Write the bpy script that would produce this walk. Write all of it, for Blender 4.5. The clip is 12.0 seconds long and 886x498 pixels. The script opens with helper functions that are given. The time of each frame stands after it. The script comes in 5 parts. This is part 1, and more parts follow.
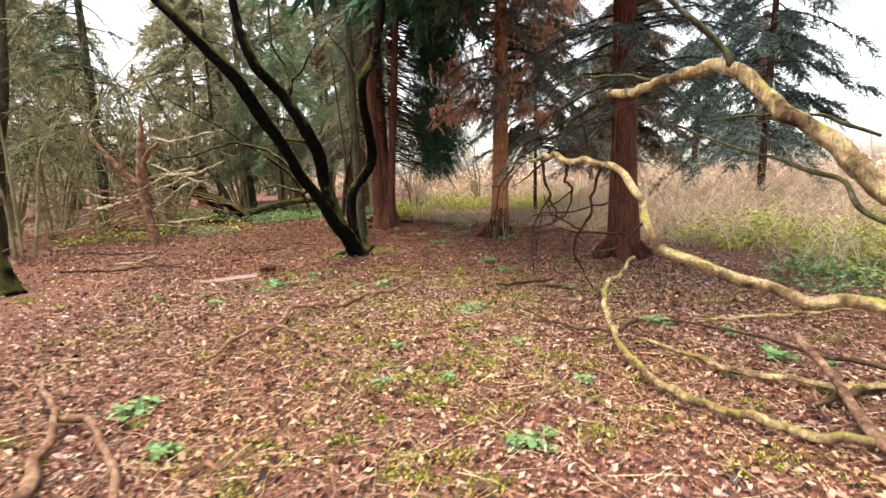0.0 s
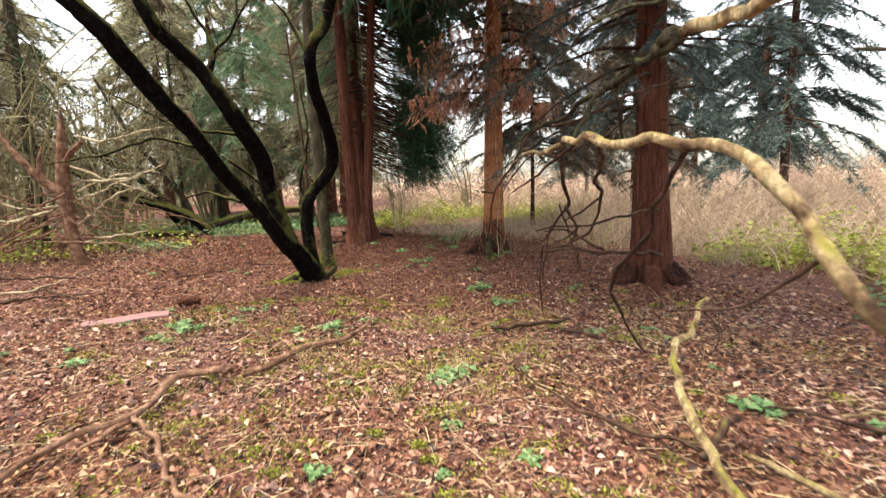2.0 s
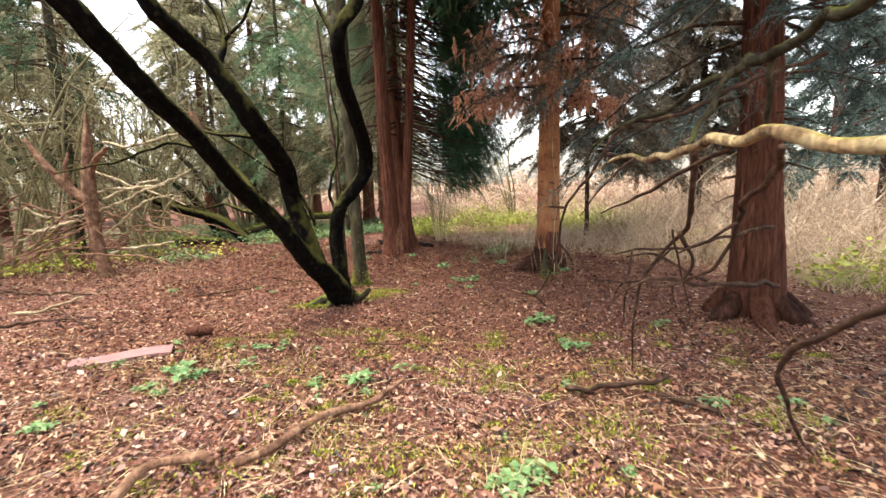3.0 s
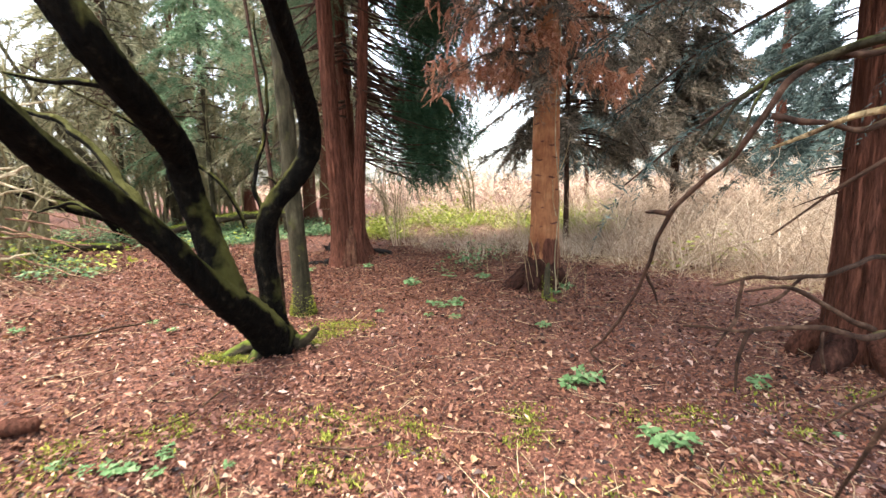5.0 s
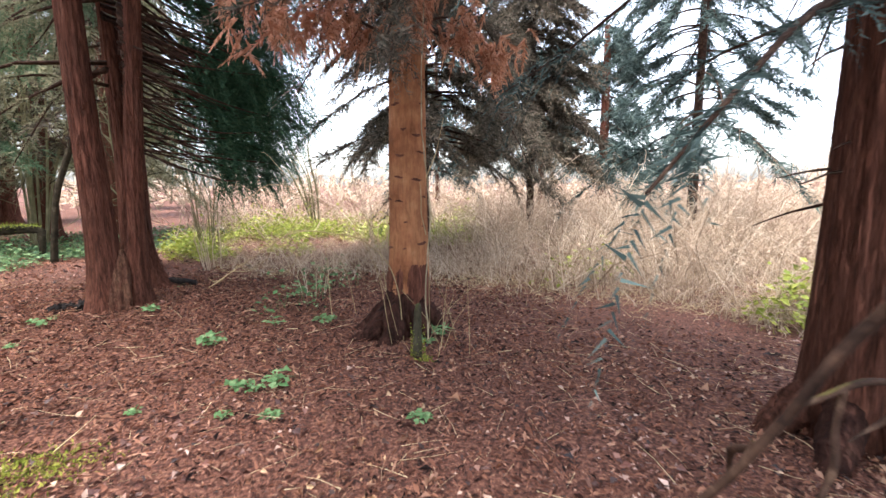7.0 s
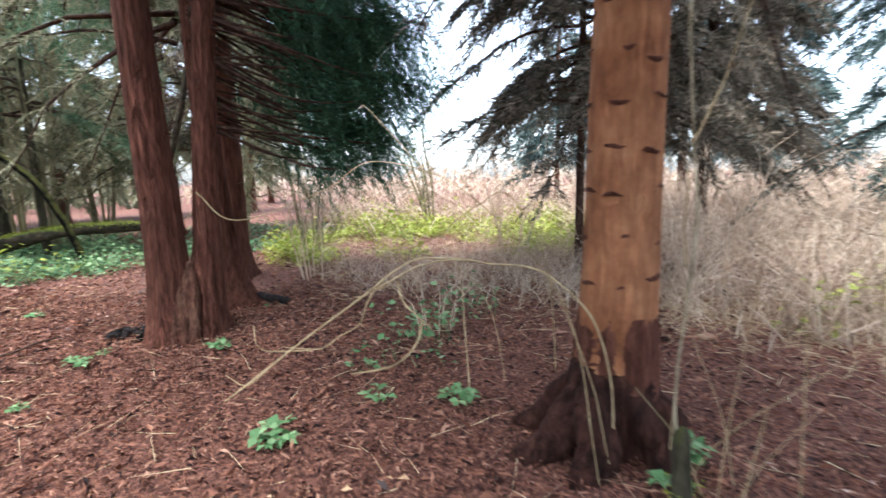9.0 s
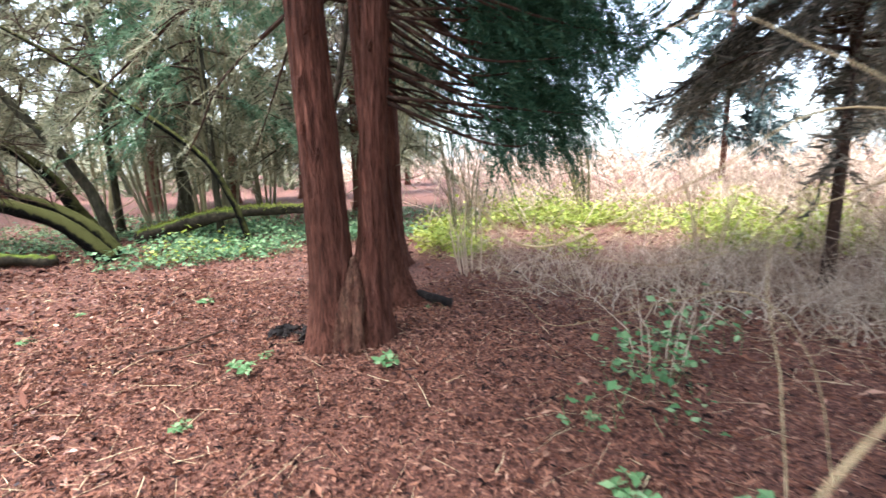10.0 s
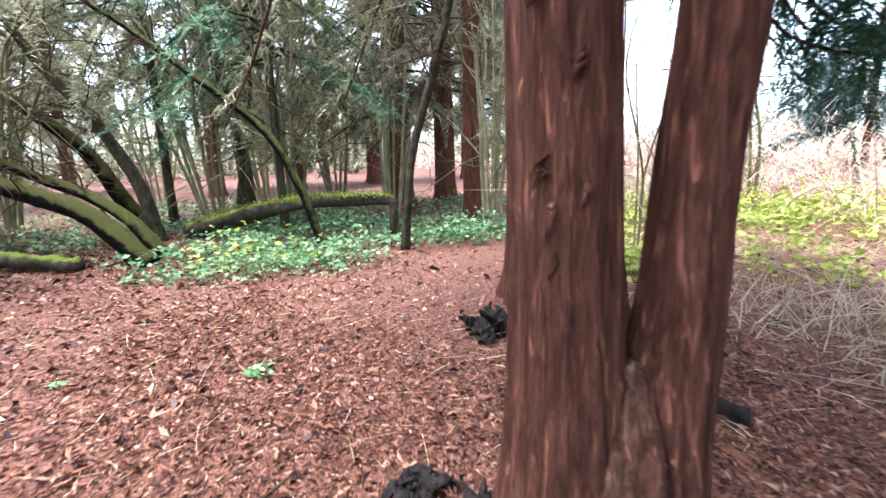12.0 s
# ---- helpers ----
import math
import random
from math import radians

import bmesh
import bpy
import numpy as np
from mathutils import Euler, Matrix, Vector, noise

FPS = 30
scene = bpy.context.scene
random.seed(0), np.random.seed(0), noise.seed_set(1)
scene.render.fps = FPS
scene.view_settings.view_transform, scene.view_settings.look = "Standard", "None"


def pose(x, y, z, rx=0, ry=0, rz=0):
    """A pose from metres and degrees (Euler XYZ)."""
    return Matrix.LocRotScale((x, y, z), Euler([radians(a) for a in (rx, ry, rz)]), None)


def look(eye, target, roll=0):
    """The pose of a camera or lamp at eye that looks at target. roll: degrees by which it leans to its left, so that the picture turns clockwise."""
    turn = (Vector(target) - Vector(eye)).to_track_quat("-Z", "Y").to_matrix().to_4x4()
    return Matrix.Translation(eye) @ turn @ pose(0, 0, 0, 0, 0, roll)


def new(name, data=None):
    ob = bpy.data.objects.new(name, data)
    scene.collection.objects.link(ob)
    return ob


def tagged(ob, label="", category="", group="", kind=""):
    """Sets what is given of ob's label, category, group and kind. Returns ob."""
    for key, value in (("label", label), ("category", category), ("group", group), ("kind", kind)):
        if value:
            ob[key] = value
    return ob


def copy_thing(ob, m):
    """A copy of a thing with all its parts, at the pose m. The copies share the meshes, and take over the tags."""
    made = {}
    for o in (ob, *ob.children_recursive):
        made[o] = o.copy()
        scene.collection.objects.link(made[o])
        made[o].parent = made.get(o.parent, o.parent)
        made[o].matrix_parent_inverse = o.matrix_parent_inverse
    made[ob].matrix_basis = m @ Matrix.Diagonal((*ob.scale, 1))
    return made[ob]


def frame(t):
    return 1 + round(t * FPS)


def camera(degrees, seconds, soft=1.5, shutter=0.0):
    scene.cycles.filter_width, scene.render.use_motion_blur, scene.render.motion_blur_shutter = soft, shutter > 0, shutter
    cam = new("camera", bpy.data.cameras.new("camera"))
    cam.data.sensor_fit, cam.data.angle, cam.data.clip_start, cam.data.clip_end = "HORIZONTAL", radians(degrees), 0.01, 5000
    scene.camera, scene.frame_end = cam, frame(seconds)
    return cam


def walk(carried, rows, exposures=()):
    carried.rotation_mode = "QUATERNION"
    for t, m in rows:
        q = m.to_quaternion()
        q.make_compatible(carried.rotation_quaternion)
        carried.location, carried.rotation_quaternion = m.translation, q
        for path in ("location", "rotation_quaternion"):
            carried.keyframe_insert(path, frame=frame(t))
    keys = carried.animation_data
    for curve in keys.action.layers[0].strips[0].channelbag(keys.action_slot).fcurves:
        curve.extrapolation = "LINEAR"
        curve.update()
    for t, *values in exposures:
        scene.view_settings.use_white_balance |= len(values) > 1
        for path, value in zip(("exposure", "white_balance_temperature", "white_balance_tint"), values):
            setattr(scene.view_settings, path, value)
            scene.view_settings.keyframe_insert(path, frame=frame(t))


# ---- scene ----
cam = camera(87.4, 12.0, soft=1.5, shutter=0.3)
METRES, EYE, TILT, LEAN, TURN = 12.6, 1.5, 0.0, 0.0, 0.0
ROWS = [
    (0.0, 0.0, 0.0, 0.0, -0.24, -9.31, 1.48),
    (0.5, 0.0259, 0.0349, -0.0017, -1.01, -9.1, 1.61),
    (1.0, 0.0293, 0.0574, -0.0029, -2.38, -8.3, 1.67),
    (1.5, 0.0175, 0.092, -0.0036, -2.43, -7.99, 1.51),
    (2.0, 0.015, 0.1388, -0.0077, -1.21, -8.16, 1.61),
    (2.5, 0.0105, 0.1819, -0.0062, 0.65, -8.19, 1.66),
    (3.0, 0.0044, 0.2208, -0.0002, 3.47, -7.8, 1.77),
    (5.0, -0.0323, 0.3644, -0.0033, -3.6, -8.3, 1.2),
    (5.5, -0.0379, 0.3984, -0.0006, -8.38, -8.8, 0.95),
    (6.0, -0.0297, 0.4365, 0.0011, -15.46, -8.41, 0.74),
    (6.5, -0.0143, 0.473, -0.0013, -21.88, -7.98, 0.45),
    (8.5, 0.0164, 0.6382, -0.0098, -17.39, -8.1, 0.99),
    (9.0, 0.008, 0.6816, -0.0096, -8.7, -8.63, 1.32),
    (9.5, -0.0089, 0.7232, -0.0091, -0.16, -9.42, 1.58),
    (10.0, -0.0345, 0.761, -0.0093, 6.65, -10.41, 1.82),
    (10.5, -0.0582, 0.8027, -0.0119, 13.12, -10.91, 1.91),
    (11.0, -0.0888, 0.8397, -0.014, 15.02, -11.06, 1.81),
    (11.5, -0.1152, 0.8838, -0.0145, 14.83, -11.2, 1.77),
    (12.0, -0.1415, 0.9299, -0.0161, 13.49, -12.08, 1.78),
]
walk(cam, [(t, pose(0, 0, EYE, TILT, LEAN, TURN) @ pose(METRES * x, METRES * y, METRES * z, 90 + pitch, roll, yaw)) for t, x, y, z, yaw, pitch, roll in ROWS],
     exposures=[(0.0, 2.1, 7300, 10), (1.0, 2.06, 7300, 10), (2.0, 2.12, 7300, 10), (3.0, 2.36, 7200, 10), (5.0, 2.68, 6650, 9), (5.5, 2.68, 6500, 9), (6.5, 2.6, 6400, 11), (8.5, 2.55, 5750, 8), (9.0, 2.62, 5750, 7), (9.5, 2.7, 5750, 7), (10.0, 2.92, 5750, 8), (10.5, 3.0, 5750, 8), (11.0, 3.02, 5700, 8), (12.0, 3.15, 5550, 8)])

# ---- sky and sun: a bright overcast sky ----
world = bpy.data.worlds.new("overcast_sky")
scene.world = world
world.use_nodes = True
wn, wl = world.node_tree.nodes, world.node_tree.links
sky = wn.new("ShaderNodeTexSky")
sky.sky_type = "NISHITA"
sky.sun_disc = False
sky.sun_elevation, sky.sun_rotation = radians(73), radians(246)
sky.dust_density, sky.air_density, sky.ozone_density = 3.0, 1.0, 1.0
pale = wn.new("ShaderNodeHueSaturation")
pale.inputs["Saturation"].default_value = 0.5
wl.new(sky.outputs[0], pale.inputs["Color"])
wl.new(pale.outputs[0], wn["Background"].inputs["Color"])
wn["Background"].inputs["Strength"].default_value = 0.15
sun_data = bpy.data.lights.new("sun", "SUN")
sun_data.energy, sun_data.angle, sun_data.color = 1.3, radians(24), (1.0, 0.96, 0.9)
sun = new("sun", sun_data)
sun.matrix_world = look((-4.5, 3.0, 16.0), (0, 5, 0))


# ---- materials ----
def material(name, stops, scale=8.0, rough=0.85, bump=0.3, stretch=(1, 1, 1), island=0.0, detail=6.0, bump_scale=40.0, spec=0.3, translucent=0.0, moss=None, moss_amount=0.5, moss_up=0.6, per_object=0.0, crack=0.0, crack_scale=26.0, patch=None):
    """Noise-ramped surface at two scales; island: share of the colour taken from each loose piece."""
    mat = bpy.data.materials.new(name)
    mat.use_nodes = True
    n, l = mat.node_tree.nodes, mat.node_tree.links
    b = n["Principled BSDF"]
    b.inputs["Roughness"].default_value = rough
    b.inputs["Specular IOR Level"].default_value = spec
    co = n.new("ShaderNodeTexCoord")
    mp = n.new("ShaderNodeMapping")
    mp.inputs["Scale"].default_value = stretch
    l.new(co.outputs["Object"], mp.inputs["Vector"])
    tex = n.new("ShaderNodeTexNoise")
    tex.inputs["Scale"].default_value = scale
    tex.inputs["Detail"].default_value = detail
    tex.inputs["Roughness"].default_value = 0.62
    l.new(mp.outputs[0], tex.inputs["Vector"])
    fac = tex.outputs["Fac"]
    if island > 0:
        geo = n.new("ShaderNodeNewGeometry")
        mix = n.new("ShaderNodeMix")
        mix.inputs["Factor"].default_value = island
        l.new(fac, mix.inputs["A"])
        l.new(geo.outputs["Random Per Island"], mix.inputs["B"])
        fac = mix.outputs["Result"]
    if per_object > 0:
        info = n.new("ShaderNodeObjectInfo")
        mix = n.new("ShaderNodeMix")
        mix.inputs["Factor"].default_value = per_object
        l.new(fac, mix.inputs["A"])
        l.new(info.outputs["Random"], mix.inputs["B"])
        fac = mix.outputs["Result"]
    ramp = n.new("ShaderNodeValToRGB")
    e = ramp.color_ramp.elements
    while len(e) < len(stops):
        e.new(0.5)
    for el, (p, c) in zip(e, stops):
        el.position, el.color = p, (*c, 1)
    l.new(fac, ramp.inputs["Fac"])
    colour = ramp.outputs["Color"]
    height = None
    if crack > 0:
        lines = n.new("ShaderNodeTexNoise")
        lines.inputs["Scale"].default_value = crack_scale
        lines.inputs["Detail"].default_value = 8.0
        lines.inputs["Roughness"].default_value = 0.7
        lines.inputs["Distortion"].default_value = 0.6
        m2 = n.new("ShaderNodeMapping")
        m2.inputs["Scale"].default_value = (1, 1, 0.13)
        l.new(co.outputs["Object"], m2.inputs["Vector"])
        l.new(m2.outputs[0], lines.inputs["Vector"])
        rng_node = n.new("ShaderNodeMapRange")
        rng_node.inputs["From Min"].default_value = 0.36
        rng_node.inputs["From Max"].default_value = 0.58
        rng_node.inputs["To Min"].default_value = 1.0 - crack
        rng_node.inputs["To Max"].default_value = 1.12
        l.new(lines.outputs["Fac"], rng_node.inputs["Value"])
        mul = n.new("ShaderNodeMix")
        mul.data_type, mul.blend_type = "RGBA", "MULTIPLY"
        mul.inputs["Factor"].default_value = 1.0
        l.new(colour, mul.inputs["A"])
        l.new(rng_node.outputs["Result"], mul.inputs["B"])
        colour = mul.outputs["Result"]
        height = rng_node.outputs["Result"]
    if moss:
        big = n.new("ShaderNodeTexNoise")
        big.inputs["Scale"].default_value = 5.0
        big.inputs["Detail"].default_value = 7.0
        l.new(co.outputs["Object"], big.inputs["Vector"])
        geo2 = n.new("ShaderNodeNewGeometry")
        sep = n.new("ShaderNodeSeparateXYZ")
        l.new(geo2.outputs["Normal"], sep.inputs[0])
        up = n.new("ShaderNodeMath")
        up.operation = "MULTIPLY_ADD"
        up.inputs[1].default_value = moss_up
        l.new(sep.outputs["Z"], up.inputs[0])
        l.new(big.outputs["Fac"], up.inputs[2])
        edge = n.new("ShaderNodeMapRange")
        edge.inputs["From Min"].default_value = 1.0 - moss_amount
        edge.inputs["From Max"].default_value = 1.2 - moss_amount
        l.new(up.outputs[0], edge.inputs["Value"])
        mm = n.new("ShaderNodeMix")
        mm.data_type = "RGBA"
        l.new(edge.outputs["Result"], mm.inputs["Factor"])
        l.new(colour, mm.inputs["A"])
        mm.inputs["B"].default_value = (*moss, 1)
        colour = mm.outputs["Result"]
    if patch:
        wide = n.new("ShaderNodeTexNoise")
        wide.inputs["Scale"].default_value = 0.9
        wide.inputs["Detail"].default_value = 4.0
        l.new(co.outputs["Object"], wide.inputs["Vector"])
        spread = n.new("ShaderNodeMapRange")
        spread.inputs["From Min"].default_value = 0.4
        spread.inputs["From Max"].default_value = 0.62
        l.new(wide.outputs["Fac"], spread.inputs["Value"])
        tint = n.new("ShaderNodeMix")
        tint.data_type, tint.blend_type = "RGBA", "MULTIPLY"
        l.new(spread.outputs["Result"], tint.inputs["Factor"])
        l.new(colour, tint.inputs["A"])
        tint.inputs["B"].default_value = (*patch, 1)
        colour = tint.outputs["Result"]
    l.new(colour, b.inputs["Base Color"])
    if bump > 0:
        fine = n.new("ShaderNodeTexNoise")
        fine.inputs["Scale"].default_value = bump_scale
        fine.inputs["Detail"].default_value = 5.0
        l.new(mp.outputs[0], fine.inputs["Vector"])
        bm = n.new("ShaderNodeBump")
        bm.inputs["Strength"].default_value = bump
        bm.inputs["Distance"].default_value = 0.02
        if height is not None:
            bm.inputs["Distance"].default_value = 0.03
            both = n.new("ShaderNodeMath")
            both.operation = "MULTIPLY_ADD"
            both.inputs[1].default_value = 0.5
            l.new(fine.outputs["Fac"], both.inputs[0])
            l.new(height, both.inputs[2])
            l.new(both.outputs[0], bm.inputs["Height"])
        else:
            l.new(fine.outputs["Fac"], bm.inputs["Height"])
        l.new(bm.outputs[0], b.inputs["Normal"])
    if translucent > 0:
        tr = n.new("ShaderNodeBsdfTranslucent")
        l.new(colour, tr.inputs["Color"])
        ms = n.new("ShaderNodeMixShader")
        ms.inputs[0].default_value = translucent
        l.new(b.outputs[0], ms.inputs[1])
        l.new(tr.outputs[0], ms.inputs[2])
        l.new(ms.outputs[0], n["Material Output"].inputs["Surface"])
    return mat


SOIL = material("soil", [(0.3, (0.018, 0.007, 0.005)), (0.45, (0.075, 0.028, 0.018)), (0.58, (0.17, 0.072, 0.046)), (0.75, (0.34, 0.18, 0.12))], 38.0, 0.95, 1.0, bump_scale=55, detail=9.0)
REDBARK = material("redwood_bark", [(0.3, (0.07, 0.025, 0.016)), (0.44, (0.135, 0.05, 0.031)), (0.56, (0.17, 0.066, 0.042)), (0.72, (0.195, 0.082, 0.054)), (0.9, (0.22, 0.105, 0.073))], 24.0, 0.9, 1.0, (1, 1, 0.08), detail=10.0, bump_scale=70, crack=0.55, crack_scale=42, spec=0.1, patch=(0.8, 0.82, 0.82))
ORANGEBARK = material("orange_conifer_bark", [(0.28, (0.13, 0.05, 0.022)), (0.42, (0.25, 0.1, 0.045)), (0.58, (0.35, 0.155, 0.072)), (0.8, (0.47, 0.25, 0.135))], 4.0, 0.85, 0.9, (1, 1, 0.8), bump_scale=45, crack=0.25, crack_scale=28, spec=0.12)
STUMPBARK = material("dark_root_bark", [(0.3, (0.018, 0.008, 0.006)), (0.55, (0.06, 0.025, 0.017)), (0.8, (0.14, 0.066, 0.043))], 9.0, 0.9, 1.0, (1, 1, 0.5), crack=0.5, spec=0.1)
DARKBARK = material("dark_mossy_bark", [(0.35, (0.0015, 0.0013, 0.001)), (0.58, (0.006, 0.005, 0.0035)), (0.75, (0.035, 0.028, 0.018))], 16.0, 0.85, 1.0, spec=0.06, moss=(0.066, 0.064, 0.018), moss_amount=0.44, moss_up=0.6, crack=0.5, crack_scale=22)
SLIMBARK = material("grey_green_bark", [(0.3, (0.02, 0.018, 0.01)), (0.55, (0.058, 0.05, 0.03)), (0.8, (0.13, 0.115, 0.07))], 10.0, 0.85, 0.8, (1, 1, 0.4), spec=0.1, moss=(0.085, 0.095, 0.02), moss_amount=0.36, moss_up=0.25, crack=0.4)
YELLOWBARK = material("yellow_dead_branch_bark", [(0.34, (0.06, 0.033, 0.017)), (0.45, (0.24, 0.16, 0.085)), (0.55, (0.46, 0.34, 0.18)), (0.74, (0.66, 0.54, 0.32))], 6.0, 0.8, 0.8, spec=0.15, moss=(0.27, 0.25, 0.05), moss_amount=0.2, moss_up=0.4, crack=0.5, crack_scale=34)
TWIGBARK = material("dead_twig_bark", [(0.3, (0.014, 0.008, 0.006)), (0.55, (0.055, 0.03, 0.02)), (0.8, (0.16, 0.1, 0.065))], 14.0, 0.85, 0.4, spec=0.12, moss=(0.14, 0.12, 0.03), moss_amount=0.1, moss_up=0.4)
OLIVEBARK = material("olive_shrub_bark", [(0.3, (0.05, 0.043, 0.022)), (0.55, (0.21, 0.185, 0.1)), (0.8, (0.4, 0.37, 0.22))], 4.0, 0.85, 0.4, island=0.5, spec=0.15)
BRUSH = material("dry_brush_stems", [(0.1, (0.17, 0.11, 0.07)), (0.36, (0.46, 0.34, 0.24)), (0.6, (0.68, 0.54, 0.4)), (0.9, (0.84, 0.73, 0.58))], 1.2, 0.9, 0.0, island=0.7, translucent=0.35)
BLEACHED = material("bleached_dead_wood", [(0.3, (0.16, 0.12, 0.07)), (0.5, (0.4, 0.33, 0.21)), (0.78, (0.66, 0.58, 0.4))], 7.0, 0.85, 0.6, spec=0.12, crack=0.4, crack_scale=30)
STRAW = material("pale_straw", [(0.1, (0.3, 0.2, 0.12)), (0.9, (0.62, 0.5, 0.3))], 2.0, 0.9, 0.0, island=0.8)
BRAMBLE = material("bramble_stem", [(0.2, (0.16, 0.11, 0.06)), (0.5, (0.34, 0.25, 0.13)), (0.8, (0.55, 0.44, 0.25))], 14.0, 0.8, 0.3)
LEAF = material("fallen_leaf", [(0.08, (0.014, 0.006, 0.006)), (0.3, (0.085, 0.035, 0.029)), (0.52, (0.22, 0.1, 0.076)), (0.76, (0.33, 0.18, 0.135)), (0.98, (0.54, 0.39, 0.32))], 30.0, 0.55, 0.3, island=0.92, spec=0.45, patch=(1.0, 0.96, 0.62))
NEEDLE = material("fallen_red_frond", [(0.06, (0.013, 0.005, 0.004)), (0.32, (0.08, 0.029, 0.019)), (0.58, (0.19, 0.076, 0.045)), (0.82, (0.28, 0.13, 0.08)), (0.99, (0.42, 0.25, 0.17))], 20.0, 0.75, 0.0, island=0.92, spec=0.2, patch=(0.8, 0.78, 0.76))
MOSS = material("bright_moss", [(0.1, (0.055, 0.07, 0.01)), (0.5, (0.19, 0.21, 0.025)), (0.9, (0.4, 0.4, 0.08))], 6.0, 0.95, 0.0, island=0.7, translucent=0.2)
HERB = material("herb_leaf", [(0.1, (0.045, 0.1, 0.038)), (0.5, (0.11, 0.21, 0.08)), (0.9, (0.3, 0.4, 0.2))], 20.0, 0.6, 0.2, island=0.6, translucent=0.25, spec=0.2)
HERBYELLOW = material("yellow_green_bramble_leaf", [(0.1, (0.13, 0.17, 0.02)), (0.5, (0.3, 0.34, 0.05)), (0.9, (0.5, 0.5, 0.12))], 20.0, 0.6, 0.2, island=0.7, translucent=0.3)
IVY = material("ivy_leaf", [(0.1, (0.04, 0.085, 0.04)), (0.5, (0.105, 0.19, 0.085)), (0.9, (0.29, 0.38, 0.18))], 20.0, 0.5, 0.2, island=0.7, translucent=0.2, spec=0.2)
CONIFER = material("dark_conifer_frond", [(0.1, (0.012, 0.034, 0.018)), (0.5, (0.032, 0.08, 0.042)), (0.9, (0.09, 0.15, 0.075))], 2.0, 0.75, 0.0, island=0.6, translucent=0.25, spec=0.15)
GREENCONIFER = material("mid_green_conifer_frond", [(0.1, (0.05, 0.095, 0.05)), (0.5, (0.115, 0.19, 0.105)), (0.9, (0.25, 0.32, 0.19))], 2.0, 0.75, 0.0, island=0.7, translucent=0.45, spec=0.15)
DULLCONIFER = material("dull_olive_conifer_frond", [(0.1, (0.075, 0.08, 0.042)), (0.5, (0.235, 0.235, 0.14)), (0.9, (0.42, 0.38, 0.25))], 2.0, 0.8, 0.0, island=0.7, translucent=0.45)
BLUECONIFER = material("grey_green_conifer_frond", [(0.1, (0.02, 0.034, 0.033)), (0.5, (0.062, 0.095, 0.086)), (0.9, (0.16, 0.21, 0.185))], 2.0, 0.8, 0.0, island=0.7, translucent=0.35)
BROWNCONIFER = material("brown_shaded_conifer_frond", [(0.1, (0.025, 0.026, 0.018)), (0.5, (0.115, 0.1, 0.073)), (0.9, (0.27, 0.21, 0.155))], 2.0, 0.8, 0.0, island=0.7, translucent=0.45)
DEADFROND = material("dead_orange_frond", [(0.1, (0.27, 0.11, 0.06)), (0.5, (0.58, 0.29, 0.17)), (0.9, (0.78, 0.5, 0.35))], 3.0, 0.8, 0.0, island=0.7, translucent=0.5)
STICK = material("brown_stick_bark", [(0.3, (0.07, 0.035, 0.022)), (0.5, (0.2, 0.11, 0.07)), (0.78, (0.42, 0.27, 0.18))], 9.0, 0.85, 0.6, spec=0.12, crack=0.4, crack_scale=30)
PLANK = material("weathered_pink_board", [(0.3, (0.16, 0.08, 0.075)), (0.7, (0.28, 0.165, 0.16))], 5.0, 0.8, 0.4, (1, 12, 4))
ROT = material("dark_rotten_wood", [(0.3, (0.004, 0.003, 0.003)), (0.7, (0.025, 0.018, 0.015))], 14.0, 0.8, 1.0, spec=0.15)
MOSSLOG = material("moss_covered_log", [(0.3, (0.012, 0.01, 0.006)), (0.6, (0.045, 0.035, 0.022)), (0.8, (0.12, 0.1, 0.06))], 10.0, 0.9, 0.9, spec=0.1, moss=(0.09, 0.115, 0.016), moss_amount=0.24, moss_up=0.5)
BURRBARK = material("pale_burr_bark", [(0.3, (0.06, 0.025, 0.017)), (0.45, (0.13, 0.056, 0.035)), (0.6, (0.2, 0.098, 0.06)), (0.8, (0.3, 0.18, 0.12))], 15.0, 0.9, 1.0, (1, 1, 0.25), detail=9.0, bump_scale=50, crack=0.6, crack_scale=30, spec=0.1)


# ---- mesh tools ----
class Shape:
    """Collects vertices, quads and triangles for one mesh."""

    def __init__(self):
        self.v, self.q, self.t, self.n = [], [], [], 0

    def add(self, v, q=None, t=None):
        v = np.asarray(v, float).reshape(-1, 3)
        if q is not None and len(q):
            self.q.append(np.asarray(q, np.int64).reshape(-1, 4) + self.n)
        if t is not None and len(t):
            self.t.append(np.asarray(t, np.int64).reshape(-1, 3) + self.n)
        self.v.append(v)
        self.n += len(v)
        return self

    def mesh(self, name, smooth=True):
        me = bpy.data.meshes.new(name)
        if not self.v:
            return me
        v = np.concatenate(self.v)
        q = np.concatenate(self.q) if self.q else np.zeros((0, 4), np.int64)
        t = np.concatenate(self.t) if self.t else np.zeros((0, 3), np.int64)
        me.vertices.add(len(v))
        me.vertices.foreach_set("co", v.astype(np.float32).ravel())
        me.loops.add(len(q) * 4 + len(t) * 3)
        me.loops.foreach_set("vertex_index", np.concatenate((q.ravel(), t.ravel())).astype(np.int32))
        me.polygons.add(len(q) + len(t))
        starts = np.concatenate((np.arange(len(q)) * 4, len(q) * 4 + np.arange(len(t)) * 3))
        me.polygons.foreach_set("loop_start", starts.astype(np.int32))
        me.polygons.foreach_set("use_smooth", np.full(len(q) + len(t), smooth))
        me.update(calc_edges=True)
        me.validate()
        return me


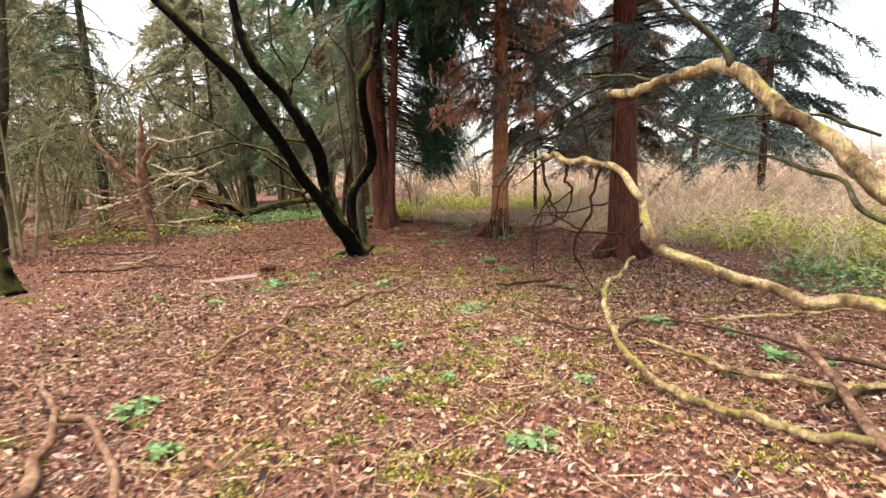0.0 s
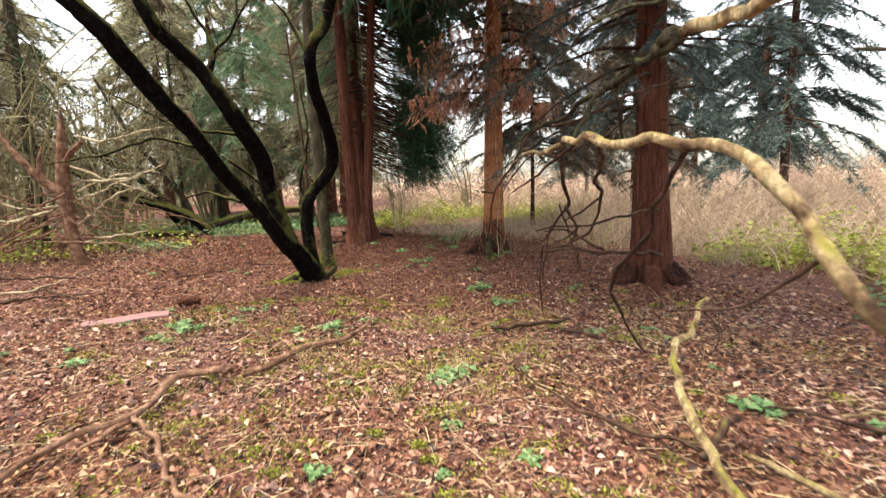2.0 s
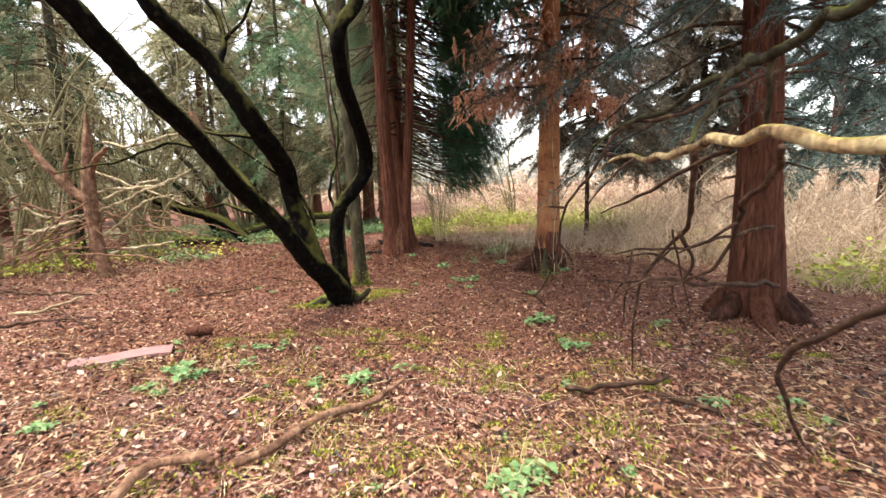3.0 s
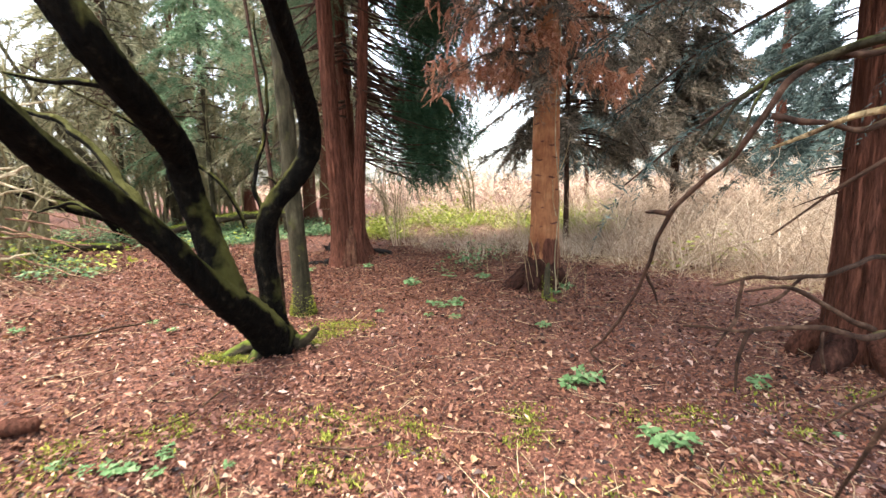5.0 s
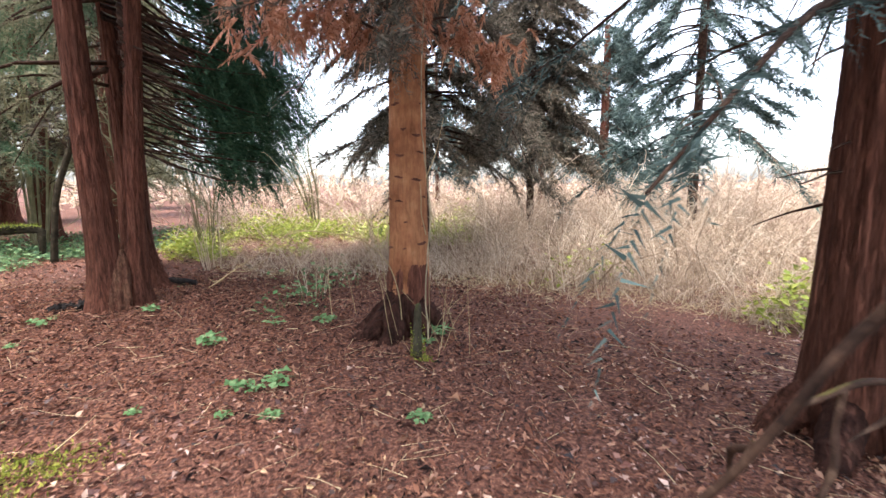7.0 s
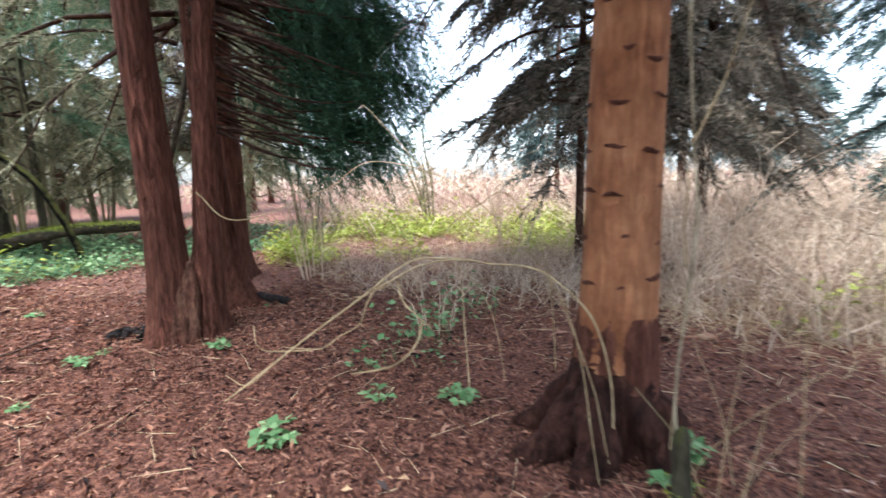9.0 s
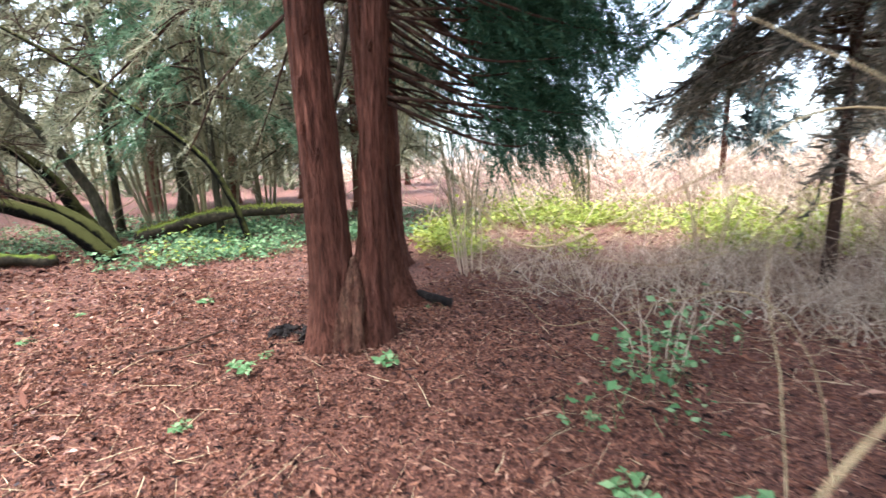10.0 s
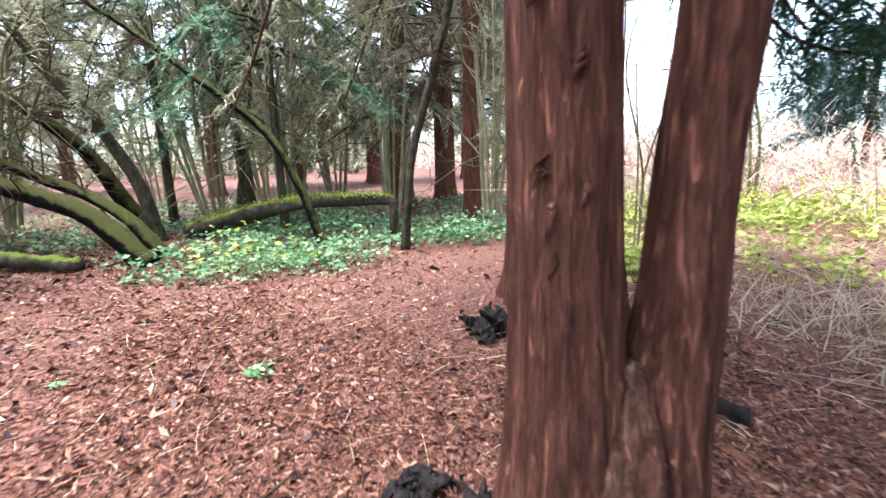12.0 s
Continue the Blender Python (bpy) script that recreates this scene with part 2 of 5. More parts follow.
def part(name, shape, mat, parent=None, label="", smooth=True):
    """One mesh object under a thing or a part."""
    me = shape.mesh(name, smooth)
    me.materials.append(mat)
    ob = new(name, me)
    if parent:
        ob.parent = parent
    if label:
        tagged(ob, label=label)
    return ob


def thing(name, label, category, group="", at=(0, 0, 0), kind=""):
    ob = new(name)
    ob.empty_display_size = 0.1
    ob.location = at
    return tagged(ob, label, category, group, kind)


def ground_z(x, y):
    """The forest floor's gentle bumps."""
    x, y = np.asarray(x, float), np.asarray(y, float)
    return (0.03 * np.sin(0.9 * x + 1.3) * np.sin(0.7 * y) + 0.018 * np.sin(2.3 * x + 0.7 * y) + 0.012 * np.sin(4.1 * y - 2.2 * x + 1)
            + 0.006 * np.sin(9 * x + 3 * y) * np.sin(8 * y)) - 0.01


def curve(points, step):
    """Catmull-Rom through the points, at about even steps; extra columns (radius) go along."""
    p = np.asarray(points, float)
    if len(p) == 2:
        n = max(2, int(np.linalg.norm(p[1, :3] - p[0, :3]) / step) + 1)
        return p[0] + (p[1] - p[0]) * np.linspace(0, 1, n)[:, None]
    ext = np.vstack((2 * p[0] - p[1], p, 2 * p[-1] - p[-2]))
    out = []
    for i in range(1, len(ext) - 2):
        a, b, c, d = ext[i - 1:i + 3]
        n = max(2, int(np.linalg.norm(c[:3] - b[:3]) / step) + 1)
        u = np.linspace(0, 1, n, endpoint=False)[:, None]
        out.append(0.5 * (2 * b + (c - a) * u + (2 * a - 5 * b + 4 * c - d) * u ** 2 + (3 * b - a - 3 * c + d) * u ** 3))
    out = np.vstack(out + [p[-1:]])
    out[:, 3:] = np.maximum(out[:, 3:], p[:, 3:].min(0))
    return out


def tube(shape, points, sides=8, step=0.12, rough=0.08, lobes=0.0, lobe_count=9, seed=0, flare=0.0, flare_height=0.5, flare_count=5, kink=0.0):
    """A tapered limb through rows of (x, y, z, radius), with knobbly sides, fluting (lobes) and root flare."""
    rng = np.random.default_rng(seed + 17)
    p = curve(points, step)
    c, r = p[:, :3], np.maximum(p[:, 3], 0.0015)
    if kink:
        run = np.concatenate(([0], np.cumsum(np.linalg.norm(np.diff(c, axis=0), axis=1))))
        for f in (5.0, 11.0, 23.0):
            c = c + (kink * np.minimum(r, 0.022) * 4.0 / f ** 0.6)[:, None] * np.sin(run[:, None] * f * rng.uniform(0.7, 1.3) + rng.uniform(0, 6.28, 3)) * np.minimum(run / 0.15, 1)[:, None]
        r = r * (1 + 0.12 * kink * np.sin(run * 17 + rng.uniform(0, 6)) + 0.18 * kink * np.maximum(0, np.sin(run * 6.1 + rng.uniform(0, 6))) ** 8)
    d = np.gradient(c, axis=0)
    d /= np.linalg.norm(d, axis=1)[:, None] + 1e-9
    ref = np.array([0.0, 1.0, 0.0]) if abs(d[0, 1]) < 0.8 else np.array([1.0, 0.0, 0.0])
    us = []
    for k in range(len(c)):
        ref = ref - d[k] * (ref @ d[k])
        ref /= np.linalg.norm(ref) + 1e-9
        us.append(ref)
    u = np.array(us)
    w = np.cross(d, u)
    th = np.linspace(0, 2 * np.pi, sides, endpoint=False)
    along = np.concatenate(([0], np.cumsum(np.linalg.norm(np.diff(c, axis=0), axis=1))))[:, None]
    f = np.ones((len(c), sides))
    for k in range(1, 5):
        f += rough * rng.normal() * np.sin(k * th[None] + rng.uniform(0, 6.3) + along * rng.uniform(1, 4) * (1 if k % 2 else -1)) / k ** 0.5
    f += rough * 0.5 * rng.normal(size=f.shape)
    if lobes:
        for k in range(3):
            n = lobe_count + 4 * k
            f += lobes / (k + 1) * np.sin(n * th[None] + rng.uniform(0, 6.3) + 0.7 * np.sin(along * rng.uniform(0.8, 2.4) + rng.uniform(0, 6)))
    if flare:
        lift = np.exp(-along / flare_height * 2.2)
        f += flare * lift * (0.75 + 0.45 * np.sin(flare_count * th[None] + rng.uniform(0, 6)) + 0.2 * np.sin((flare_count * 2 + 1) * th[None] + 1))
    v = c[:, None] + (r[:, None] * f)[..., None] * (u[:, None] * np.cos(th)[None, :, None] + w[:, None] * np.sin(th)[None, :, None])
    n, s = len(c), sides
    i, j = np.meshgrid(np.arange(n - 1), np.arange(s), indexing="ij")
    q = np.stack((i * s + j, i * s + (j + 1) % s, (i + 1) * s + (j + 1) % s, (i + 1) * s + j), -1)
    ends = np.vstack((c[0] - d[0] * r[0] * 0.2, c[-1] + d[-1] * r[-1] * 0.5))
    jj = np.arange(s)
    t = np.vstack((np.stack((np.full(s, n * s), (jj + 1) % s, jj), -1), np.stack((np.full(s, n * s + 1), (n - 1) * s + jj, (n - 1) * s + (jj + 1) % s), -1)))
    return shape.add(np.vstack((v.reshape(-1, 3), ends)), q, t)


def unit(a):
    return a / (np.linalg.norm(a, axis=-1, keepdims=True) + 1e-9)


def twigs(shape, start, way, length, radius, bend=None, segs=3, rng=None, jitter=0.12):
    """Many thin three-sided stems at once. bend: vector added along the stem by the square of the way."""
    start, way = np.asarray(start, float), unit(np.asarray(way, float))
    n = len(start)
    if n == 0:
        return np.zeros((0, segs + 1, 3))
    length, radius = np.broadcast_to(length, n), np.broadcast_to(radius, n)
    bend = np.zeros((n, 3)) if bend is None else np.broadcast_to(bend, (n, 3))
    s = np.linspace(0, 1, segs + 1)
    side = unit(np.cross(way, rng.normal(size=(n, 3))))
    c = start[:, None] + way[:, None] * (length[:, None] * s)[..., None] + bend[:, None] * (length[:, None] * s ** 2)[..., None]
    wob = rng.normal(size=(n, segs + 1, 3)) * (length * jitter)[:, None, None] / segs
    wob[:, 0] = 0
    c = c + np.cumsum(wob, axis=1) * 0.6
    up = unit(np.cross(side, way))
    r = radius[:, None] * (1 - 0.8 * s)[None]
    ang = np.array([0, 2.094, 4.189])
    ring = side[:, None, None] * np.cos(ang)[None, None, :, None] + up[:, None, None] * np.sin(ang)[None, None, :, None]
    v = c[:, :, None] + r[:, :, None, None] * ring
    m = (segs + 1) * 3
    i, j = np.meshgrid(np.arange(segs), np.arange(3), indexing="ij")
    q = np.stack((i * 3 + j, i * 3 + (j + 1) % 3, (i + 1) * 3 + (j + 1) % 3, (i + 1) * 3 + j), -1).reshape(-1, 4)
    shape.add(v.reshape(-1, 3), (q[None] + (np.arange(n) * m)[:, None, None]).reshape(-1, 4))
    return c


def leaves(shape, at, way, size, width=0.5, fold=0.15, rng=None, normal=None, plain=False):
    """Many pointed leaves, folded along the midrib; two quads each."""
    at, way = np.asarray(at, float), unit(np.asarray(way, float))
    n = len(at)
    size = np.broadcast_to(size, n)[:, None]
    if normal is None:
        normal = rng.normal(size=(n, 3))
    side = unit(np.cross(way, normal))
    up = np.cross(side, way)
    w = size * width * rng.uniform(0.7, 1.2, (n, 1))
    curl = size * fold * rng.normal(1, 0.8, (n, 1))
    a = at
    tip = at + way * size - up * curl * 0.4
    m1 = at + way * size * 0.5
    l1, r1 = m1 + side * w * 0.5 + up * curl, m1 - side * w * 0.5 + up * curl * rng.uniform(-0.4, 1.4, (n, 1))
    if plain:
        v = np.stack((a, l1, tip, r1), 1)
        t = np.array([[0, 2, 1], [0, 3, 2]])[None] + (np.arange(n) * 4)[:, None, None]
        return shape.add(v.reshape(-1, 3), t=t.reshape(-1, 3))
    v = np.stack((a, l1, m1, tip, r1), 1)
    base = (np.arange(n) * 5)[:, None, None]
    t = np.array([[0, 2, 1], [1, 2, 3], [0, 4, 2], [4, 3, 2]])[None] + base
    return shape.add(v.reshape(-1, 3), t=t.reshape(-1, 3))


def fronds(shape, at, way, length, rng, count=26, leaf=0.055, width=0.16, droop=0.45):
    """Feathery conifer sprays: pointed leaflets in two ranks along a drooping axis."""
    at, way = np.asarray(at, float), unit(np.asarray(way, float))
    n = len(at)
    if n == 0:
        return
    length = np.broadcast_to(length, n)
    s = np.linspace(0.05, 1, count)
    axis = at[:, None] + way[:, None] * (length[:, None] * s)[..., None]
    axis[..., 2] -= (droop * length[:, None] * s ** 2)
    side = unit(np.cross(way, np.array([0, 0, 1.0])) + rng.normal(size=(n, 3)) * 0.5)
    sign = np.where(np.arange(count) % 2 == 0, 1.0, -1.0)
    d = way[:, None] * 0.8 + side[:, None] * sign[None, :, None] * (1.1 - 0.6 * s)[None, :, None] + rng.normal(size=(n, count, 3)) * 0.3
    d[..., 2] -= 0.35 * s[None]
    d = unit(d)
    size = leaf * (1.5 - s)[None] * rng.uniform(0.6, 1.5, (n, count)) * (length[:, None] / 0.3) ** 0.6
    wide = unit(np.cross(d, rng.normal(size=(n, count, 3)))) * (size * width)[..., None]
    v = np.stack((axis - wide * 0.5, axis + wide * 0.5, axis + d * size[..., None]), 2).reshape(-1, 3)
    shape.add(v, t=np.arange(n * count * 3).reshape(-1, 3))


# ---- ground: one sheet to the horizon ----
def ground_sheet():
    near = np.arange(-14, 14.01, 0.16)
    far = np.array([16, 19, 24, 32, 45, 70, 120, 250, 600, 1500.0])
    xs = np.concatenate((-far[::-1], near, far))
    ys = np.concatenate((-far[::-1], near, far)) + 9
    X, Y = np.meshgrid(xs, ys, indexing="ij")
    Z = ground_z(X, Y)
    n, m = X.shape
    i, j = np.meshgrid(np.arange(n - 1), np.arange(m - 1), indexing="ij")
    q = np.stack((i * m + j, (i + 1) * m + j, (i + 1) * m + j + 1, i * m + j + 1), -1)
    ob = part("ground", Shape().add(np.stack((X, Y, Z), -1), q), SOIL)
    tagged(ob, "reddish brown forest soil under leaf litter", "ground", kind="structure")


ground_sheet()


def scatter(n, x0, x1, y0, y1, rng):
    x, y = rng.uniform(x0, x1, n), rng.uniform(y0, y1, n)
    return x, y


def litter():
    rng = np.random.default_rng(3)

    def lay(sh, rows, width, fold, plain):
        for n, x0, x1, y0, y1, s in rows:
            x, y = scatter(n, x0 - 0.6, x1 + 0.6, y0 - 0.6, y1 + 0.6, rng)
            edge = np.minimum(np.minimum(x - x0, x1 - x), np.minimum(y - y0, y1 - y)) + 0.6
            keep = rng.uniform(0, 1.3, n) < edge + 0.35 * np.sin(2.1 * x + y) * np.sin(1.7 * y - x)
            x, y = x[keep], y[keep]
            n = len(x)
            at = np.stack((x, y, ground_z(x, y) + rng.uniform(0.001, 0.032, n)), -1)
            a = rng.uniform(0, 6.283, n)
            way = np.stack((np.cos(a), np.sin(a), rng.normal(0, 0.38, n)), -1)
            nor = np.stack((rng.normal(0, 0.5, n), rng.normal(0, 0.5, n), np.ones(n)), -1)
            leaves(sh, at, way, np.minimum(rng.lognormal(-0.2, 0.45, n), 1.9) * s, width, fold, rng, nor, plain)

    sh = Shape()
    # third row: leaves paler than the needles, imitating sky-lit ground on the left
    lay(sh, ((76000, -4.4, 4.2, 0.9, 6.6, 0.038), (22000, -9, 6, 4, 10, 0.042), (22000, -9, -2.7, 6.5, 16.8, 0.038), (3000, -9, 9, -8, 1, 0.07)), 0.5, 0.2, False)
    lay(sh, ((40000, -5, 4.6, 1.0, 8, 0.03),), 0.6, 0.25, True)
    tagged(part("leaf_litter", sh, LEAF, smooth=False), "curled brown and purplish fallen leaves on the forest floor", "leaf litter", kind="stuff")
    sh = Shape()
    lay(sh, ((105000, -4.5, 3.6, 6.4, 14.5, 0.042), (80000, -5, 2, 9.5, 14.6, 0.03), (44000, -4.6, 0.4, 11.2, 15, 0.03), (40000, -11, -3.5, 8, 18, 0.055), (26000, -4, 3, 2, 7, 0.042), (14000, -14, 8, 12, 24, 0.09), (5000, -9, 9, -6, 2, 0.06)), 0.26, 0.12, True)
    tagged(part("needle_litter", sh, NEEDLE, smooth=False), "reddish orange shed conifer fronds covering the ground", "needle litter", kind="stuff")
    sh = Shape()
    n = 6500
    x, y = scatter(3000, -6, 5, 0.5, 15, rng)
    x2, y2 = scatter(3500, -3.4, 3.6, 1.0, 6.6, rng)
    x, y = np.concatenate((x, x2)), np.concatenate((y, y2))
    a = rng.uniform(0, 6.283, n)
    twigs(sh, np.stack((x, y, ground_z(x, y) + rng.uniform(0.01, 0.035, n)), -1), np.stack((np.cos(a), np.sin(a), rng.normal(0, 0.06, n)), -1), rng.uniform(0.08, 0.4, n), rng.uniform(0.001, 0.0035, n), segs=2, rng=rng)
    tagged(part("fallen_twigs", sh, STRAW), "thin pale broken twigs and straw lying on the litter", "twigs", kind="stuff")


litter()


# ---- the large trees ----
def trunk(shape, x, y, r, height, lean=(0, 0), sides=40, seed=0, flare=0.8, flare_height=0.5, lobes=0.035, top=0.55, rough=0.02, step=0.12):
    lx, ly = lean
    pts = [(x + lx * h, y + ly * h, h, r * (1 - (1 - top) * h / height)) for h in np.linspace(-0.12, height, 6)]
    tube(shape, pts, sides, step, rough, lobes, 9, seed, flare, flare_height)


def conifer_crown(x, y, low, high, reach, count, rng, lean=(0, 0), droop=0.5, per=14, frond=0.32, leaf=0.058, azimuth=(0, 6.283), leaf_count=30, taper=0.5, wide=0.17, single=False):
    """Boughs round a trunk, and the hanging sprays on them, as two shapes."""
    bough, spray = Shape(), Shape()
    h = rng.uniform(low, high, count)
    a = rng.uniform(*azimuth, count)
    L = reach * rng.uniform(0.55, 1.1, count) * (1 - taper * (h - low) / max(high - low, 0.1))
    way = np.stack((np.cos(a), np.sin(a), rng.uniform(-0.1, 0.3, count)), -1)
    start = np.stack((x + lean[0] * h, y + lean[1] * h, h), -1)
    bend = np.tile((0, 0, -droop), (count, 1))
    if single:
        bough, paths = [], []
        for j in range(count):
            one = Shape()
            paths.append(twigs(one, start[j:j + 1], way[j:j + 1], L[j:j + 1], 0.014 + 0.008 * L[j:j + 1], bend[j:j + 1], 6, rng, 0.1))
            bough.append(one)
        c = np.concatenate(paths)
    else:
        c = twigs(bough, start, way, L, 0.014 + 0.008 * L, bend, 6, rng, 0.1)
    k = rng.integers(0, count, count * per)
    u = rng.uniform(0.25, 1.0, count * per) * 6
    i = np.minimum(u.astype(int), 5)
    f = (u - i)[:, None]
    at = c[k, i] * (1 - f) + c[k, i + 1] * f
    out = unit(way[k] + np.cross(way[k], (0, 0, 1.0)) * rng.normal(0, 0.9, (len(k), 1)))
    out[:, 2] -= rng.uniform(0.1, 0.9, len(k))
    fronds(spray, at, out, frond * rng.uniform(0.5, 1.5, len(k)), rng, leaf_count, leaf, wide)
    return bough, spray


def curtain(root, centre, radii, count, rng, per=44, frond=0.36, leaf=0.058, wide=0.18, thick=0.02):
    """Long boughs from a trunk to one hanging mass of sprays. Returns the single boughs and the sprays."""
    boughs, spray = [], Shape()
    for j in range(count):
        v = rng.normal(size=3)
        v *= rng.uniform(0.2, 1) ** 0.4 / np.linalg.norm(v)
        end = np.array(centre) + v * np.array(radii)
        start = np.array((root[0], root[1], max(end[2] + rng.uniform(0.0, 0.8), root[2])))
        mid = start * 0.5 + end * 0.5 + (rng.normal(0, 0.12), rng.normal(0, 0.12), rng.uniform(-0.25, 0.15))
        one = Shape()
        rows = [(*start, thick * rng.uniform(0.6, 1.1)), (*mid, thick * 0.55), (*end, 0.003)]
        tube(one, rows, 6, 0.2, 0.06, seed=int(rng.integers(9999)))
        boughs.append(one)
        path = curve(rows, 0.1)[:, :3]
        k = (len(path) * rng.uniform(0.5, 1.0, per)).astype(int)
        at = path[k] + rng.normal(0, 0.09, (per, 3))
        way = unit(end - start)[None] + rng.normal(0, 0.55, (per, 3))
        way[:, 2] -= rng.uniform(0.2, 1.2, per)
        fronds(spray, at, way, frond * rng.uniform(0.5, 1.4, per), rng, 40, leaf, wide)
    return boughs, spray


def conifer(x, y, r, height, low, reach, count, seed, label, bark=REDBARK, leafmat=CONIFER, lean=(0, 0), per=14, frond=0.32, leaf=0.06, flare=0.8, high=None, droop=0.5, sides=28, leaf_count=24, lobes=0.035, group="", wide=0.15):
    rng = np.random.default_rng(seed)
    t = thing("conifer_tree", label, "tree", group)
    sh = Shape()
    trunk(sh, x, y, r, height, lean, sides, seed, flare, lobes=lobes)
    part("trunk", sh, bark, t)
    b, s = conifer_crown(x, y, low, high or height, reach, count, rng, lean, droop, per, frond, leaf, leaf_count=leaf_count, wide=wide)
    tagged(part("branchwork", b, TWIGBARK, t), kind="stuff")
    part("crown", s, leafmat, t, smooth=False)
    return t


def twin_redwood():
    rng = np.random.default_rng(40)
    t = thing("redwood_tree", "reddish twin-stemmed redwood with fibrous bark and joined base", "tree")
    for k, pts in enumerate((
            [(-1.73, 13.04, -0.1, 0.27), (-1.74, 13.04, 0.3, 0.2), (-1.75, 13.04, 0.8, 0.162), (-1.775, 13.04, 1.6, 0.148), (-1.82, 13.05, 3.0, 0.135), (-1.9, 13.05, 8.0, 0.1)],
            [(-1.5, 13.1, -0.1, 0.22), (-1.48, 13.11, 0.35, 0.165), (-1.43, 13.13, 0.8, 0.124), (-1.41, 13.14, 1.25, 0.108), (-1.37, 13.14, 1.7, 0.104), (-1.28, 13.16, 3.0, 0.096), (-0.95, 13.2, 8.0, 0.08)],
            [(-1.52, 14.15, -0.1, 0.3), (-1.56, 14.15, 0.35, 0.18), (-1.6, 14.15, 0.9, 0.14), (-1.65, 14.15, 1.6, 0.125), (-1.72, 14.2, 3.0, 0.11), (-1.8, 14.3, 8.0, 0.08)])):
        sh = Shape()
        tube(sh, pts, 112, 0.035, 0.012, 0.03, 11, 50 + k, 0.22, 0.45, 4)
        part("stem", sh, REDBARK, t)
    # wrinkled collars where old branches broke off
    for k, (a, h, n, on) in enumerate(((4.5, 1.07, 4, 0), (4.95, 1.46, 3, 0), (4.3, 1.2, 3, 0), (4.25, 1.62, 3, 0), (5.1, 1.17, 2, 0), (4.55, 0.99, 2, 0), (5.0, 2.3, 3, 0), (4.4, 1.95, 3, 0), (4.9, 1.5, 2, 1), (5.3, 1.15, 2, 1), (4.6, 2.2, 3, 1))):
        cx, cy, cr = ((-1.742 - 0.02 * h, 13.04, 0.15) if on == 0 else (-1.52 + 0.088 * h, 13.14, 0.106))
        for m in range(n):
            sh, pts = Shape(), []
            span, tilt = rng.uniform(0.08, 0.22), rng.uniform(0.01, 0.05)
            for s in (-1, -0.6, -0.2, 0.2, 0.6, 1):
                aa = a + s * span + rng.normal(0, 0.012)
                rr = cr - 0.006 + 0.008 * (1 - s * s)
                pts.append((cx + rr * math.cos(aa), cy + rr * math.sin(aa), h + 0.02 * m + tilt * s + 0.018 * (1 - s * s), 0.003 + 0.007 * (1 - s * s)))
            tube(sh, pts, 8, 0.012, 0.3, seed=k * 5 + m)
            part("branch_collar", sh, REDBARK, t)
    # old basal burr at the join
    sh = Shape()
    tube(sh, [(-1.6, 12.95, -0.05, 0.17), (-1.58, 12.97, 0.25, 0.14), (-1.565, 13.0, 0.48, 0.1), (-1.56, 13.04, 0.68, 0.035)], 48, 0.025, 0.07, 0.09, 6, 77)
    part("burr", sh, BURRBARK, t)
    b, s = curtain((-1.38, 13.1, 1.9), (0.3, 14.05, 3.9), (0.72, 0.7, 2.65), 150, rng, per=56, leaf=0.042, frond=0.34)
    for one in b:
        part("bough", one, TWIGBARK, t)
    part("crown", s, CONIFER, t, smooth=False)
    b, s = curtain((-1.42, 13.15, 1.9), (-0.35, 14.7, 2.15), (0.75, 0.6, 0.8), 26, rng, per=24, leaf=0.042, frond=0.3, thick=0.014)
    for one in b:
        part("bough", one, TWIGBARK, t)
    part("lace_crown", s, CONIFER, t, smooth=False)
    b, s = curtain((-1.8, 13.15, 2.3), (-3.3, 15.2, 4.7), (1.5, 0.9, 2.0), 30, rng, per=40, leaf=0.042)
    for one in b:
        part("bough", one, TWIGBARK, t)
    part("west_crown", s, GREENCONIFER, t, smooth=False)
    b, s = conifer_crown(-1.6, 13.4, 2.6, 7, 2.3, 46, rng, per=26, frond=0.34, leaf=0.042, azimuth=(0.6, 3.6), single=True)
    for one in b:
        part("bough", one, TWIGBARK, t)
    part("upper_crown", s, DULLCONIFER, t, smooth=False)
    # coarse high crown out of view, added to shade the ground to the right
    b, s = conifer_crown(-1.4, 13.3, 6.4, 11, 3.0, 44, rng, droop=0.3, per=16, frond=0.9, leaf=0.22, leaf_count=16, wide=0.3)
    tagged(part("unseen_shade_branchwork", b, TWIGBARK, t), kind="stuff")
    part("unseen_shade_crown", s, CONIFER, t, smooth=False)


twin_redwood()


def banded_conifer():
    """The orange trunk with rings of branch scars, its dead lower boughs and the dark root stool."""
    rng = np.random.default_rng(61)
    t = thing("conifer_tree", "orange-brown conifer with ringed branch scars and dead russet boughs", "tree")
    x, y = 1.34, 10.78
    sh = Shape()
    tube(sh, [(x, y, -0.1, 0.235), (x, y, 0.35, 0.215), (x + 0.01, y, 0.9, 0.19), (x + 0.02, y, 2, 0.175), (x + 0.05, y + 0.02, 4, 0.15), (x + 0.1, y, 9, 0.08)], 48, 0.06, 0.012, 0.012, 7, 62)
    part("trunk", sh, ORANGEBARK, t)
    # rings of scars
    for k, h in enumerate((0.85, 1.08, 1.3, 1.5, 1.72, 1.95, 2.15, 2.4, 2.7, 3.0)):
        for j in range(6):
            a = j * 1.05 + rng.uniform(-0.35, 0.35) + k
            rr = np.interp(h, (0.35, 0.9, 2.0, 4.0), (0.215, 0.19, 0.175, 0.15)) - 0.004
